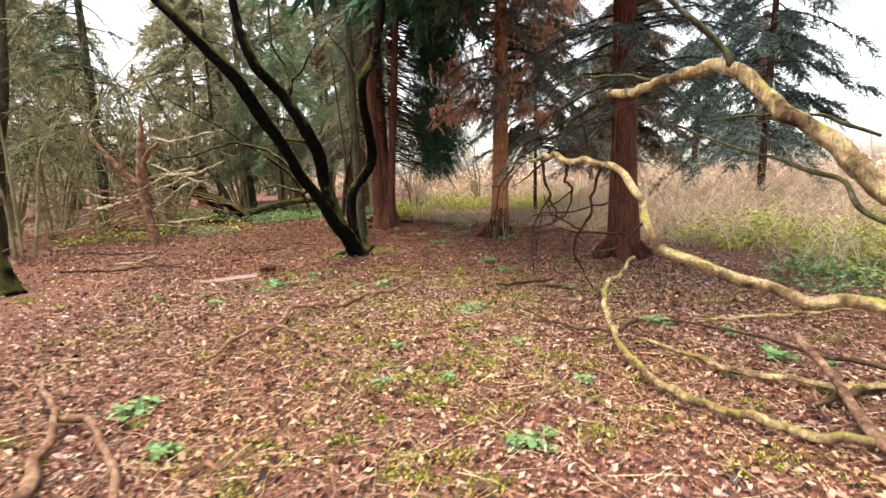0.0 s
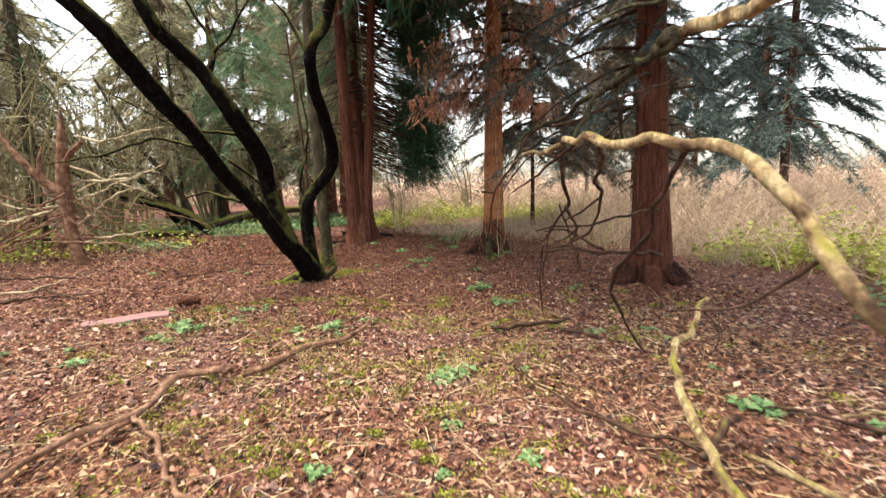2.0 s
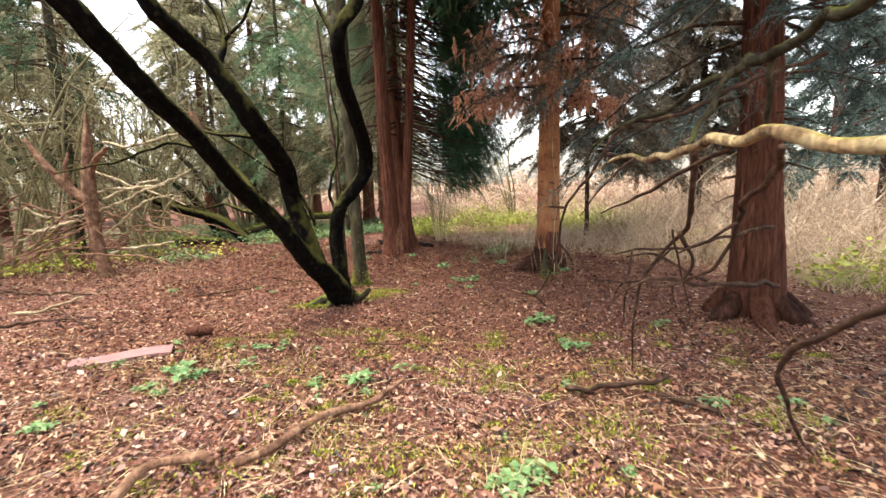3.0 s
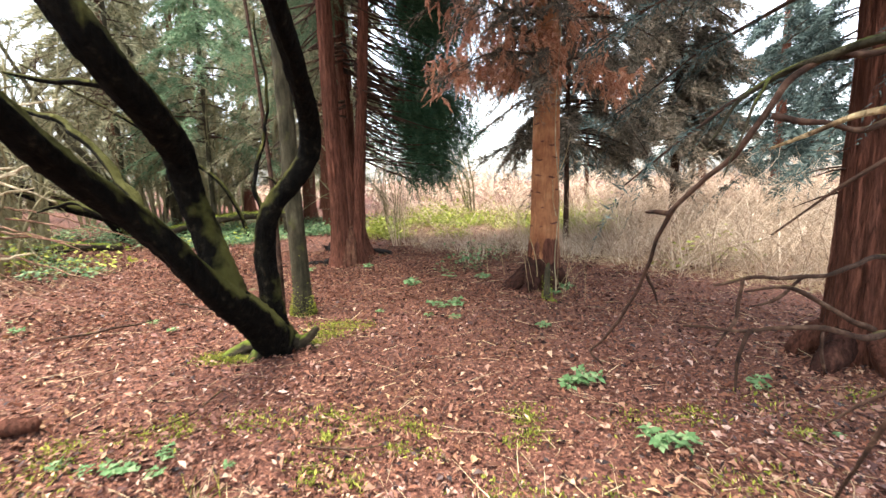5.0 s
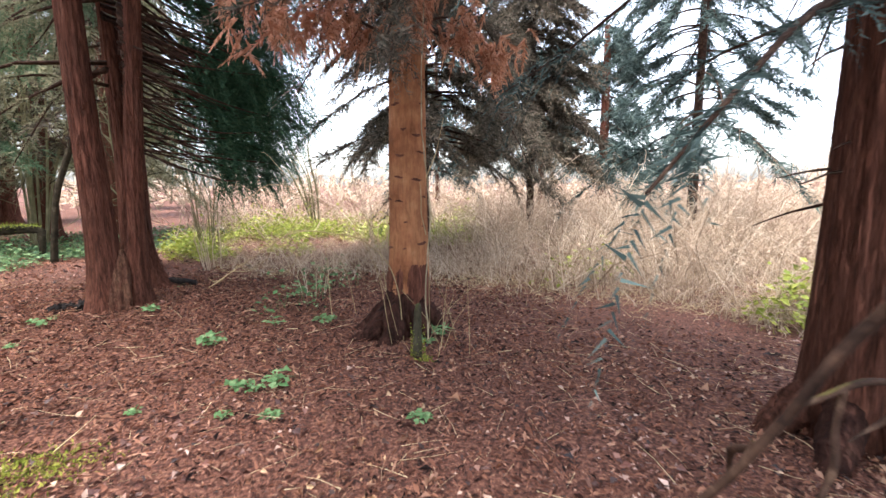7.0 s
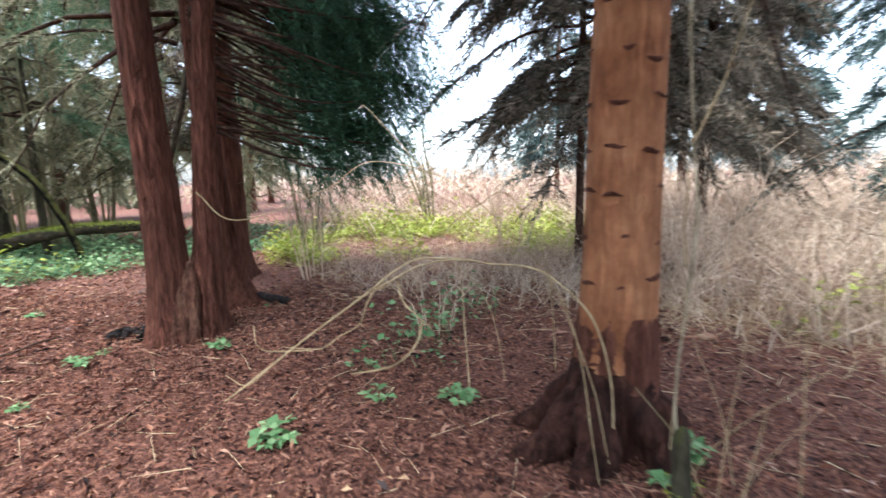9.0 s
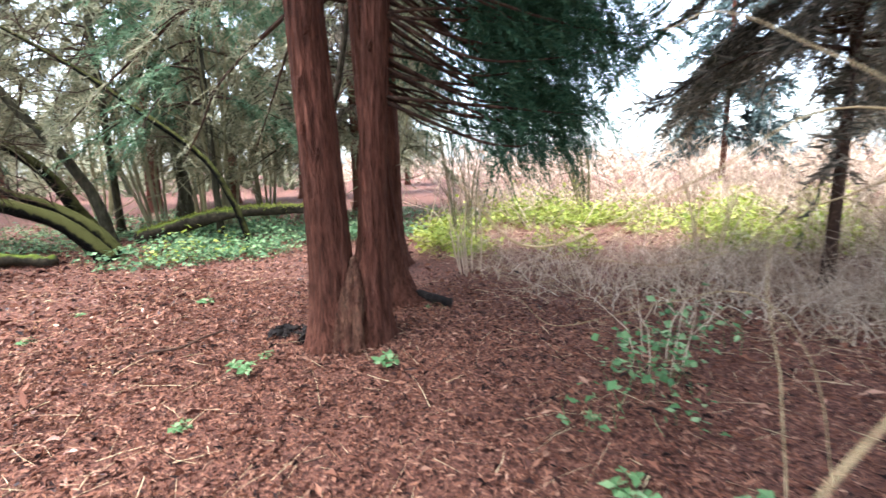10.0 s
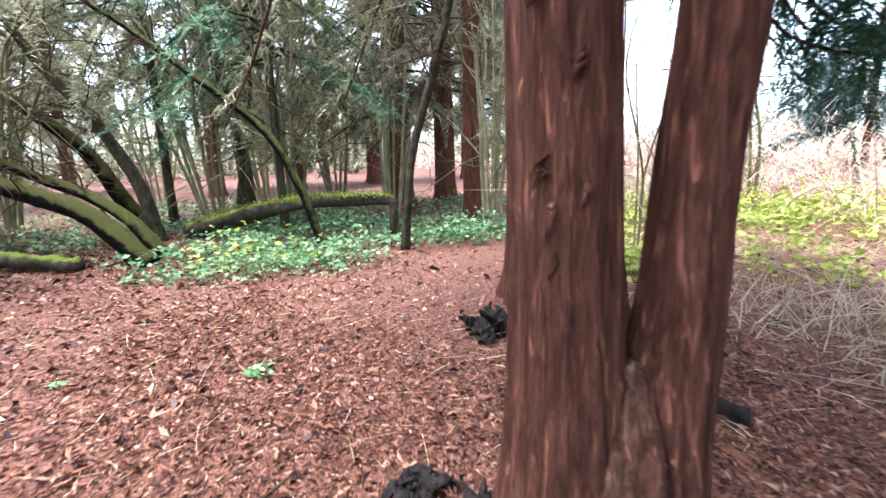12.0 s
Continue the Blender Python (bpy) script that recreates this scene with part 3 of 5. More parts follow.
            hh, span, cx = h + rng.normal(0, 0.02), rng.uniform(0.1, 0.4), x + 0.01 * h
            pts = [(cx + rr * math.cos(a + span * s), y + rr * math.sin(a + span * s), hh + 0.006 * math.sin(3 * s + k), 0.004 + 0.009 * (1 - s * s)) for s in (-1, -0.5, 0, 0.5, 1)]
            sh = Shape()
            tube(sh, pts, 7, 0.03, 0.25, seed=k * 9 + j)
            part("branch_scar", sh, REDBARK, t)
    # root stool: a low dark fluted mound with a few spreading roots
    sh = Shape()
    tube(sh, [(x - 0.08, y - 0.02, -0.1, 0.25), (x - 0.05, y - 0.01, 0.1, 0.23), (x - 0.02, y, 0.26, 0.225), (x, y, 0.38, 0.212), (x, y, 0.46, 0.185)], 56, 0.02, 0.03, 0.025, 7, 69, 0.12, 0.3, 5)
    part("root_stool", sh, STUMPBARK, t)
    sh = Shape()
    tube(sh, [(x, y, 0.2, 0.222), (x, y, 0.42, 0.216), (x, y, 0.56, 0.206), (x + 0.005, y, 0.68, 0.19)], 56, 0.02, 0.02, 0.02, 9, 68)
    part("bark_collar", sh, REDBARK, t)
    for k, (a, L, z, r) in enumerate(((3.35, 0.7, 0.3, 0.09), (3.9, 0.6, 0.34, 0.1), (4.75, 0.45, 0.3, 0.075), (5.6, 0.36, 0.24, 0.07), (0.3, 0.4, 0.22, 0.08), (1.8, 0.45, 0.3, 0.08), (2.7, 0.6, 0.3, 0.07))):
        c, s = math.cos(a), math.sin(a)
        sh = Shape()
        tube(sh, [(x + 0.04 * c, y + 0.04 * s, z + 0.06, r * 0.8), (x + 0.26 * c, y + 0.26 * s, z * 0.66, r), (x + L * 0.65 * c - 0.06 * s, y + L * 0.65 * s + 0.06 * c, z * 0.22, r * 0.9), (x + L * c, y + L * s, -0.07, r * 0.6)], 16, 0.035, 0.13, 0.06, 5, 70 + k)
        part("root", sh, STUMPBARK, t)
    # dead russet sprays hanging in clumps from the lower boughs
    dead = Shape()
    for k, (dx, dy, z, rx, rz, n) in enumerate(((-0.62, -0.1, 2.85, 0.3, 0.2, 46), (-0.35, 0.1, 2.75, 0.22, 0.16, 26), (0.62, -0.1, 2.75, 0.24, 0.16, 34), (1.05, 0.1, 2.65, 0.22, 0.13, 30), (0.0, -0.16, 2.75, 0.16, 0.26, 40), (-0.08, -0.2, 3.0, 0.24, 0.22, 34), (-0.75, 0.3, 3.3, 0.35, 0.25, 46), (0.35, -0.1, 3.2, 0.35, 0.3, 46), (-0.3, -0.2, 3.7, 0.4, 0.3, 46), (0.7, 0.2, 3.9, 0.4, 0.3, 40), (-1.1, 0.0, 2.65, 0.4, 0.22, 60), (-1.0, 0.2, 3.6, 0.4, 0.25, 46), (-0.9, 0.0, 4.9, 0.45, 0.35, 50), (1.1, 0.1, 4.2, 0.4, 0.3, 46), (1.5, 0.0, 5.0, 0.4, 0.3, 40), (0.1, -0.2, 4.6, 0.4, 0.4, 46))):
        end = np.array((x + dx, y + dy, z + rz))
        one = Shape()
        tube(one, [(x + 0.02 * dx, y, z + rz - 0.15, 0.016), (x + dx * 0.55, y + dy * 0.5, z + rz + 0.08, 0.011), (*end, 0.005), (x + dx * 1.3, y + dy * 1.2, z, 0.002)], 7, 0.06, 0.08, seed=400 + k, kink=0.6)
        part("dead_bough", one, TWIGBARK, t)
        at = end + rng.normal(0, 1, (n, 3)) * (rx * 0.6, rx * 0.6, rz * 0.6)
        way = np.stack((rng.normal(0, 0.45, n), rng.normal(0, 0.45, n), rng.uniform(-1.2, -0.5, n)), -1)
        fronds(dead, at, way, 0.26 * rng.uniform(0.6, 1.4, n), rng, 40, 0.06, 0.3, 0.2)
    part("dead_fronds", dead, DEADFROND, t, "hanging dead russet fronds", smooth=False)
    b, s = conifer_crown(x + 0.1, y, 2.7, 7, 2.2, 70, rng, droop=0.5, per=34, frond=0.34, leaf=0.048, single=True)
    for one in b:
        part("bough", one, TWIGBARK, t)
    part("upper_crown", s, BROWNCONIFER, t, smooth=False)
    # unseen one-sided crown high up, added to shade the ground below
    b, s = conifer_crown(x, y, 6.2, 11, 3.8, 56, rng, azimuth=(1.8, 5.0), droop=0.15, per=20, frond=0.9, leaf=0.22, leaf_count=16, wide=0.3)
    tagged(part("unseen_shade_branchwork", b, TWIGBARK, t), kind="stuff")
    part("unseen_shade_crown", s, CONIFER, t, smooth=False)


banded_conifer()


def big_redwood():
    rng = np.random.default_rng(80)
    t = thing("redwood_tree", "thick reddish redwood trunk with furrowed bark and spreading roots", "tree")
    sh = Shape()
    x, y = 3.1, 7.9
    tube(sh, [(x, y, -0.15, 0.27), (x, y, 0.5, 0.25), (x - 0.03, y, 1.3, 0.215), (x - 0.05, y, 2.4, 0.185), (x - 0.1, y, 4, 0.165), (x - 0.2, y, 10, 0.09)], 120, 0.04, 0.012, 0.028, 13, 81, 0.4, 0.55, 5)
    part("trunk", sh, REDBARK, t)
    for k, (a, L) in enumerate(((3.5, 0.75), (4.4, 0.9), (5.2, 0.8), (2.6, 0.6), (6.0, 0.7))):
        c, s = math.cos(a), math.sin(a)
        sh = Shape()
        tube(sh, [(x + 0.1 * c, y + 0.1 * s, 0.3, 0.1), (x + 0.34 * c, y + 0.34 * s, 0.1, 0.1), (x + L * 0.8 * c, y + L * 0.8 * s, -0.07, 0.06)], 14, 0.04, 0.1, 0.04, 5, k)
        part("root", sh, REDBARK if k % 2 else STUMPBARK, t)
    b, s = conifer_crown(x, y, 2.3, 7, 2.3, 80, rng, droop=0.35, per=30, frond=0.32, leaf=0.045, single=True)
    for one in b:
        part("bough", one, TWIGBARK, t)
    part("crown", s, BLUECONIFER, t, smooth=False)
    # wide unseen crown on the path side only, added to darken the right foreground
    b, s = conifer_crown(x, y, 5.4, 11, 4.8, 70, rng, azimuth=(2.6, 5.4), droop=0.15, per=22, frond=0.9, leaf=0.22, leaf_count=16, wide=0.3)
    tagged(part("unseen_shade_branchwork", b, TWIGBARK, t), kind="stuff")
    part("unseen_shade_crown", s, CONIFER, t, smooth=False)
    b, s = conifer_crown(x, y, 1.3, 2.6, 0.7, 16, rng, droop=0.3, per=1, frond=0.12, single=True)
    for one in b:
        part("dead_bough", one, TWIGBARK, t)


big_redwood()


def dark_tree():
    """Several crooked black stems from one stool, leaning over the path."""
    rng = np.random.default_rng(90)
    t = thing("crooked_tree", "black-barked crooked multi-stem tree with moss on its upper sides", "tree")
    base = (-1.66, 8.6)
    stems = (
        [(-1.68, 8.66, -0.1, 0.19), (-1.66, 8.52, 0.12, 0.165), (-1.72, 8.25, 0.42, 0.135), (-1.81, 8.03, 0.63, 0.13), (-1.88, 7.8, 0.85, 0.1), (-1.95, 7.6, 1.08, 0.09), (-2.04, 7.42, 1.29, 0.085), (-2.09, 7.25, 1.42, 0.083), (-2.12, 7.05, 1.56, 0.08), (-2.12, 6.84, 1.68, 0.076), (-2.14, 6.62, 1.84, 0.074), (-2.18, 6.38, 2.03, 0.072), (-2.25, 6.09, 2.22, 0.075), (-2.3, 5.81, 2.45, 0.07), (-2.38, 5.55, 2.7, 0.064), (-2.7, 5.3, 3.1, 0.055), (-3.2, 5.0, 3.7, 0.035)],
        [(-1.79, 8.04, 0.62, 0.13), (-1.86, 8.05, 0.88, 0.115), (-1.97, 8.08, 1.2, 0.1), (-2.02, 8.04, 1.48, 0.1), (-2.0, 7.9, 1.7, 0.104), (-1.97, 7.6, 1.87, 0.1), (-1.98, 7.34, 2.03, 0.098), (-2.02, 7.16, 2.2, 0.094), (-2.1, 7.05, 2.4, 0.085), (-2.25, 6.95, 2.66, 0.078), (-2.37, 6.72, 2.84, 0.072), (-2.47, 6.51, 3.02, 0.066), (-2.6, 6.4, 3.6, 0.05), (-2.7, 6.3, 5.0, 0.03)],
        [(-1.6, 8.58, 0.0, 0.12), (-1.64, 8.52, 0.5, 0.09), (-1.67, 8.51, 0.92, 0.084), (-1.58, 8.49, 1.27, 0.08), (-1.41, 8.55, 1.49, 0.082), (-1.27, 8.6, 1.72, 0.085), (-1.22, 8.45, 1.98, 0.082), (-1.2, 8.1, 2.2, 0.076), (-1.18, 7.65, 2.42, 0.07), (-1.16, 7.32, 2.6, 0.066), (-1.14, 7.15, 2.8, 0.066), (-1.09, 7.16, 2.98, 0.066), (-0.96, 7.3, 3.25, 0.06), (-0.8, 7.2, 3.9, 0.05), (-0.75, 7.0, 5.0, 0.03)],
    )
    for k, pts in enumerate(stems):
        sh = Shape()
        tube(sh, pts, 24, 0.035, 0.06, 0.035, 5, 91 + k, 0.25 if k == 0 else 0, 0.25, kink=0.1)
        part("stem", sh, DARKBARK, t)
    for k, pts in enumerate((
            [(-2.2, 6.98, 2.6, 0.04), (-2.16, 7.1, 2.85, 0.026), (-2.25, 7.2, 3.1, 0.02), (-2.5, 7.2, 3.5, 0.012)],
            [(-2.17, 7.1, 2.84, 0.02), (-2.0, 7.15, 3.05, 0.015), (-1.75, 7.2, 3.5, 0.008)],
            [(-2.14, 6.7, 1.78, 0.045), (-2.2, 6.68, 1.95, 0.036), (-2.25, 6.66, 2.12, 0.028), (-2.27, 6.65, 2.17, 0.01)],
            [(-2.0, 7.55, 1.16, 0.04), (-2.4, 7.9, 1.5, 0.032), (-3.0, 8.3, 1.95, 0.027), (-3.7, 8.5, 2.1, 0.02), (-4.6, 8.5, 1.9, 0.014), (-5.3, 8.5, 1.8, 0.008)],
            [(-2.08, 7.4, 1.28, 0.035), (-2.3, 7.7, 1.25, 0.026), (-2.7, 8.0, 1.35, 0.018), (-3.2, 8.2, 1.3, 0.008)],
            [(-1.97, 7.45, 1.96, 0.028), (-2.2, 7.5, 2.05, 0.022), (-2.45, 7.55, 2.06, 0.018), (-2.8, 7.6, 2.15, 0.008)],
            [(-1.15, 7.2, 2.75, 0.024), (-1.35, 7.3, 3.2, 0.014), (-1.7, 7.4, 3.7, 0.008)],
            [(-1.66, 8.5, 1.0, 0.022), (-1.72, 8.6, 1.5, 0.018), (-1.62, 8.7, 2.1, 0.014), (-1.7, 8.8, 2.9, 0.008)],
            [(-1.5, 8.52, 1.4, 0.016), (-1.56, 8.5, 1.5, 0.01), (-1.64, 8.48, 1.52, 0.004)])):
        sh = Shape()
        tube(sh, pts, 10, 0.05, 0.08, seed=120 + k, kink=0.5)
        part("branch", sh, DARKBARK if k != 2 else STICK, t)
    # roots and mossy toe
    for k, (dx, dy, r) in enumerate(((-0.45, -0.2, 0.07), (0.3, 0.05, 0.08), (0.1, 0.3, 0.06), (-0.15, -0.3, 0.06))):
        sh = Shape()
        tube(sh, [(base[0], base[1], 0.12, 0.08), (base[0] + dx * 0.5, base[1] + dy * 0.5, 0.08, r), (base[0] + dx, base[1] + dy, -0.02, r * 0.6)], 12, 0.05, 0.08, seed=140 + k)
        part("root", sh, MOSSLOG, t)
    # cut stub beside the base
    sh = Shape()
    tube(sh, [(-1.62, 8.6, 0.02, 0.08), (-1.48, 8.6, 0.06, 0.055), (-1.36, 8.62, 0.13, 0.04), (-1.3, 8.62, 0.2, 0.025)], 12, 0.04, 0.06, seed=150)
    part("stub", sh, MOSSLOG, t)
    sh = Shape()
    n = 90
    k = rng.integers(0, n, n)
    pts = np.array([(-3.0, 7.0, 3.0), (-2.6, 7.0, 3.3), (-4.0, 6.8, 3.5), (-0.9, 6.9, 3.3), (-2.1, 7.3, 3.1), (-3.8, 8.5, 2.1), (-4.6, 8.5, 1.9)])[rng.integers(0, 7, n)]
    twigs(sh, pts + rng.normal(0, 0.15, (n, 3)), rng.normal(size=(n, 3)) + (0, 0, 0.6), rng.uniform(0.3, 0.9, n), 0.006, segs=4, rng=rng, jitter=0.25)
    tagged(part("branchwork", sh, TWIGBARK, t), kind="stuff")


dark_tree()


def slim_tree():
    t = thing("slim_tree", "slender grey-green trunk with moss round its foot", "tree")
    sh = Shape()
    tube(sh, [(-1.68, 9.75, -0.1, 0.12), (-1.7, 9.78, 0.3, 0.1), (-1.74, 9.8, 1.8, 0.09), (-1.78, 9.82, 3.4, 0.085), (-1.8, 9.85, 8, 0.05)], 24, 0.08, 0.03, 0.015, 5, 160, 0.4, 0.25)
    part("trunk", sh, SLIMBARK, t)
    sh = Shape()
    tube(sh, [(-1.95, 9.9, -0.05, 0.03), (-1.97, 9.9, 1.2, 0.025), (-2.05, 9.95, 2.4, 0.02), (-2.2, 10, 4, 0.015)], 10, 0.1, 0.08, seed=161)
    part("side_stem", sh, TWIGBARK, t)
    rng = np.random.default_rng(162)
    sh = Shape()
    a = rng.uniform(0, 6.283, 900)
    h = rng.exponential(0.09, 900)
    rr = 0.13 - 0.05 * np.minimum(h / 0.3, 1)
    at = np.stack((-1.69 + rr * np.cos(a), 9.76 + rr * np.sin(a), h), -1)
    leaves(sh, at, np.stack((np.cos(a), np.sin(a), rng.uniform(0, 1, 900)), -1), 0.035, 0.3, 0.1, rng)
    part("moss_collar", sh, MOSS, t, "bright green moss collar", smooth=False)


slim_tree()


def broken_tree():
    t = thing("broken_tree", "small dead reddish trunk snapped off, with splintered side limbs", "dead tree")
    for k, pts in enumerate((
            [(-6.85, 11, -0.08, 0.13), (-6.97, 11, 0.7, 0.11), (-7.0, 11, 1.4, 0.12), (-6.98, 11, 1.8, 0.11), (-6.9, 11, 2.5, 0.075), (-6.86, 11, 3.0, 0.02)],
            [(-7.0, 11, 1.4, 0.08), (-7.35, 11, 1.65, 0.07), (-7.7, 10.9, 2.1, 0.06), (-8.0, 10.9, 2.56, 0.03)],
            [(-6.98, 11, 1.75, 0.06), (-6.75, 10.9, 2.1, 0.05), (-6.4, 10.8, 2.35, 0.035)],
            [(-7.35, 11, 1.65, 0.05), (-7.4, 11, 2.0, 0.04), (-7.3, 11, 2.3, 0.015)])):
        sh = Shape()
        tube(sh, pts, 14, 0.07, 0.09, 0.03, 5, 170 + k, 0.3 if k == 0 else 0, 0.2)
        part("trunk" if k == 0 else "limb", sh, STICK, t)


broken_tree()


# ---- fallen and hanging limbs ----
def limb(name, label, pts, mat=YELLOWBARK, sides=14, seed=0, side_twigs=(), rough=0.06, group="", twigmat=TWIGBARK):
    t = thing(name, label, "branch", group)
    sh = Shape()
    tube(sh, pts, sides, 0.03, rough, 0.03, 4, seed=seed, kink=0.55)
    part("limb", sh, mat, t)
    for k, tw in enumerate(side_twigs):
        sh = Shape()
        tube(sh, tw, 8, 0.03, 0.1, seed=seed + 31 + k, kink=0.8)
        part("twig", sh, twigmat, t)
    return t


limb("arching_limb", "tan yellow-barked broken limb arching over the path edge",
     [(3.4, 0.8, -0.08, 0.061), (2.8, 1.4, 0.75, 0.056), (2.4, 1.95, 1.25, 0.051), (2.15, 2.25, 1.36, 0.048), (1.96, 2.58, 1.73, 0.044), (1.79, 2.92, 2.06, 0.041), (1.67, 3.20, 2.11, 0.037), (1.57, 3.70, 2.11, 0.034), (1.47, 4.25, 2.1, 0.030)], sides=18, seed=200,
     side_twigs=([(1.475, 4.22, 2.1, 0.029), (1.55, 4.9, 2.13, 0.025), (1.6, 5.6, 2.12, 0.026), (1.4, 6.2, 1.98, 0.018), (1.15, 6.6, 1.87, 0.012), (0.95, 6.7, 1.6, 0.005)],
                 [(1.79, 2.95, 2.07, 0.024), (1.74, 2.95, 2.15, 0.022), (1.57, 3.10, 2.43, 0.016), (1.3, 3.3, 2.9, 0.008)],
                 [(1.49, 4.22, 2.1, 0.028), (1.47, 4.27, 2.13, 0.043), (1.46, 4.33, 2.11, 0.028)],
                 [(1.6, 5.6, 2.12, 0.02), (1.45, 5.7, 1.9, 0.018), (1.3, 5.6, 1.72, 0.012), (1.25, 5.4, 1.62, 0.006)],
                 [(1.58, 5.3, 2.13, 0.016), (1.7, 5.5, 1.9, 0.014), (1.75, 5.6, 1.7, 0.012)],
                 [(1.72, 3.2, 2.1, 0.016), (1.47, 3.90, 2.21, 0.012), (1.25, 4.60, 2.35, 0.009), (0.95, 5.0, 2.1, 0.004)],
                 [(2.42, 2.60, 1.64, 0.01), (2.21, 3.00, 1.82, 0.009), (1.90, 3.40, 1.82, 0.004)],
                 [(2.5, 1.85, 1.2, 0.014), (2.07, 2.15, 1.22, 0.013), (2.02, 2.50, 1.45, 0.012), (1.80, 2.90, 1.62, 0.009), (1.55, 3.30, 1.79, 0.006)],
                 [(1.15, 6.6, 1.87, 0.009), (1.0, 6.5, 1.7, 0.006), (0.9, 6.5, 1.45, 0.003)]), twigmat=SLIMBARK)
limb("bent_limb", "pale yellow dead limb bent down towards the litter",
     [(4.0, 1.0, -0.05, 0.041), (3.0, 1.6, 0.6, 0.039), (2.08, 2.10, 0.83, 0.035), (1.84, 2.30, 0.82, 0.033), (1.70, 2.45, 0.84, 0.031), (1.51, 2.66, 0.93, 0.029), (1.40, 2.86, 0.98, 0.028), (1.37, 3.1, 1.17, 0.026), (1.35, 3.37, 1.4, 0.025), (1.26, 3.83, 1.55, 0.026), (1.13, 4.2, 1.6, 0.024), (1.07, 4.44, 1.64, 0.024), (1.07, 5.2, 1.62, 0.019), (1.04, 5.98, 1.64, 0.012), (0.95, 6.3, 1.55, 0.005)], sides=16, seed=220,
     side_twigs=([(1.28, 3.75, 1.52, 0.012), (1.33, 4.1, 1.25, 0.012), (1.36, 4.4, 1.0, 0.013), (1.36, 4.66, 0.82, 0.013), (1.42, 4.85, 0.55, 0.011), (1.58, 5.0, 0.3, 0.009), (1.81, 5.16, 0.05, 0.005)],
                 [(1.36, 4.6, 0.85, 0.01), (1.5, 4.9, 0.75, 0.007), (1.62, 5.1, 0.65, 0.003)],
                 [(1.07, 5.0, 1.62, 0.016), (1.15, 5.2, 1.38, 0.015), (1.28, 5.6, 1.18, 0.013), (1.2, 5.85, 0.85, 0.011), (1.16, 6.0, 0.55, 0.009), (1.24, 6.22, 0.07, 0.004)],
                 [(1.28, 5.6, 1.18, 0.013), (1.4, 5.7, 1.0, 0.011), (1.35, 5.8, 0.85, 0.009), (1.2, 5.9, 0.78, 0.005)],
                 [(1.2, 4.6, 1.6, 0.015), (1.35, 5.0, 1.4, 0.014), (1.5, 5.4, 1.25, 0.013), (1.5, 5.6, 1.0, 0.011), (1.35, 5.75, 0.85, 0.008), (1.2, 5.8, 0.8, 0.004)],
                 [(1.5, 5.4, 1.25, 0.01), (1.35, 5.5, 1.12, 0.008), (1.28, 5.6, 1.05, 0.005)],
                 [(1.2, 5.85, 0.85, 0.009), (1.05, 5.9, 0.75, 0.007), (0.98, 6.0, 0.6, 0.003)],
                 [(1.22, 5.55, 1.2, 0.008), (1.35, 5.75, 0.95, 0.007), (1.5, 5.9, 0.6, 0.003)],
                 [(1.08, 4.7, 1.62, 0.011), (0.98, 5.2, 1.45, 0.009), (0.85, 5.7, 1.3, 0.004)],
                 [(1.05, 5.7, 1.63, 0.008), (0.9, 5.9, 1.45, 0.006), (0.82, 6.1, 1.25, 0.003)],
                 [(1.52, 2.66, 0.95, 0.008), (1.54, 2.66, 1.03, 0.006), (1.57, 2.67, 1.07, 0.003)],
                 [(1.36, 3.1, 1.15, 0.008), (1.3, 3.3, 0.95, 0.006), (1.15, 3.6, 0.85, 0.003)]))
limb("forked_branch", "yellow lichen-coated crooked branch rising from the litter",
     [(2.9, 2.1, 0.05, 0.0273), (2.2, 2.2, 0.07, 0.0265), (1.7, 2.5, 0.07, 0.0265), (1.45, 2.66, 0.09, 0.0265), (1.42, 3.1, 0.1, 0.0250), (1.36, 3.6, 0.14, 0.0234), (1.4, 3.85, 0.3, 0.0218), (1.52, 4.2, 0.42, 0.0211), (1.72, 4.45, 0.47, 0.0187), (1.95, 4.68, 0.6, 0.0140)], sides=14, seed=240,
     side_twigs=([(1.36, 3.65, 0.15, 0.0172), (1.6, 3.85, 0.16, 0.0218), (1.75, 3.9, 0.16, 0.0234)],
                 [(1.4, 3.7, 0.14, 0.0117), (1.1, 4.1, 0.1, 0.0101), (0.8, 4.7, 0.07, 0.0070), (0.75, 5.2, 0.12, 0.0031)],
                 [(1.3, 3.8, 0.1, 0.0094), (1.0, 4.5, 0.05, 0.0070), (1.1, 5.0, 0.1, 0.0031)],
                 [(1.9, 4.65, 0.56, 0.0078), (2.0, 4.6, 0.4, 0.0047), (2.0, 4.6, 0.3, 0.0023)]))
limb("fallen_branch", "thin yellowish branch lying over brown leaves", [(1.65, 3.8, 0.06, 0.012), (1.9, 3.25, 0.09, 0.018), (2.35, 2.85, 0.08, 0.02), (3.0, 2.75, 0.06, 0.022), (4.2, 2.6, 0.05, 0.025)], seed=260, group="branches on the ground")
limb("fallen_branch", "dark fallen branch lying over brown leaves", [(2.1, 4.3, 0.05, 0.0084), (2.6, 3.75, 0.08, 0.0126), (3.0, 2.98, 0.1, 0.0196), (3.9, 2.4, 0.08, 0.0245)], TWIGBARK, seed=262, group="branches on the ground")
limb("fallen_branch", "thick pale broken branch propped on others", [(2.62, 3.3, 0.24, 0.0240), (2.5, 2.9, 0.18, 0.0280), (2.3, 2.35, 0.08, 0.0296), (2.2, 1.9, 0.04, 0.0320)], STICK, seed=264, group="branches on the ground")
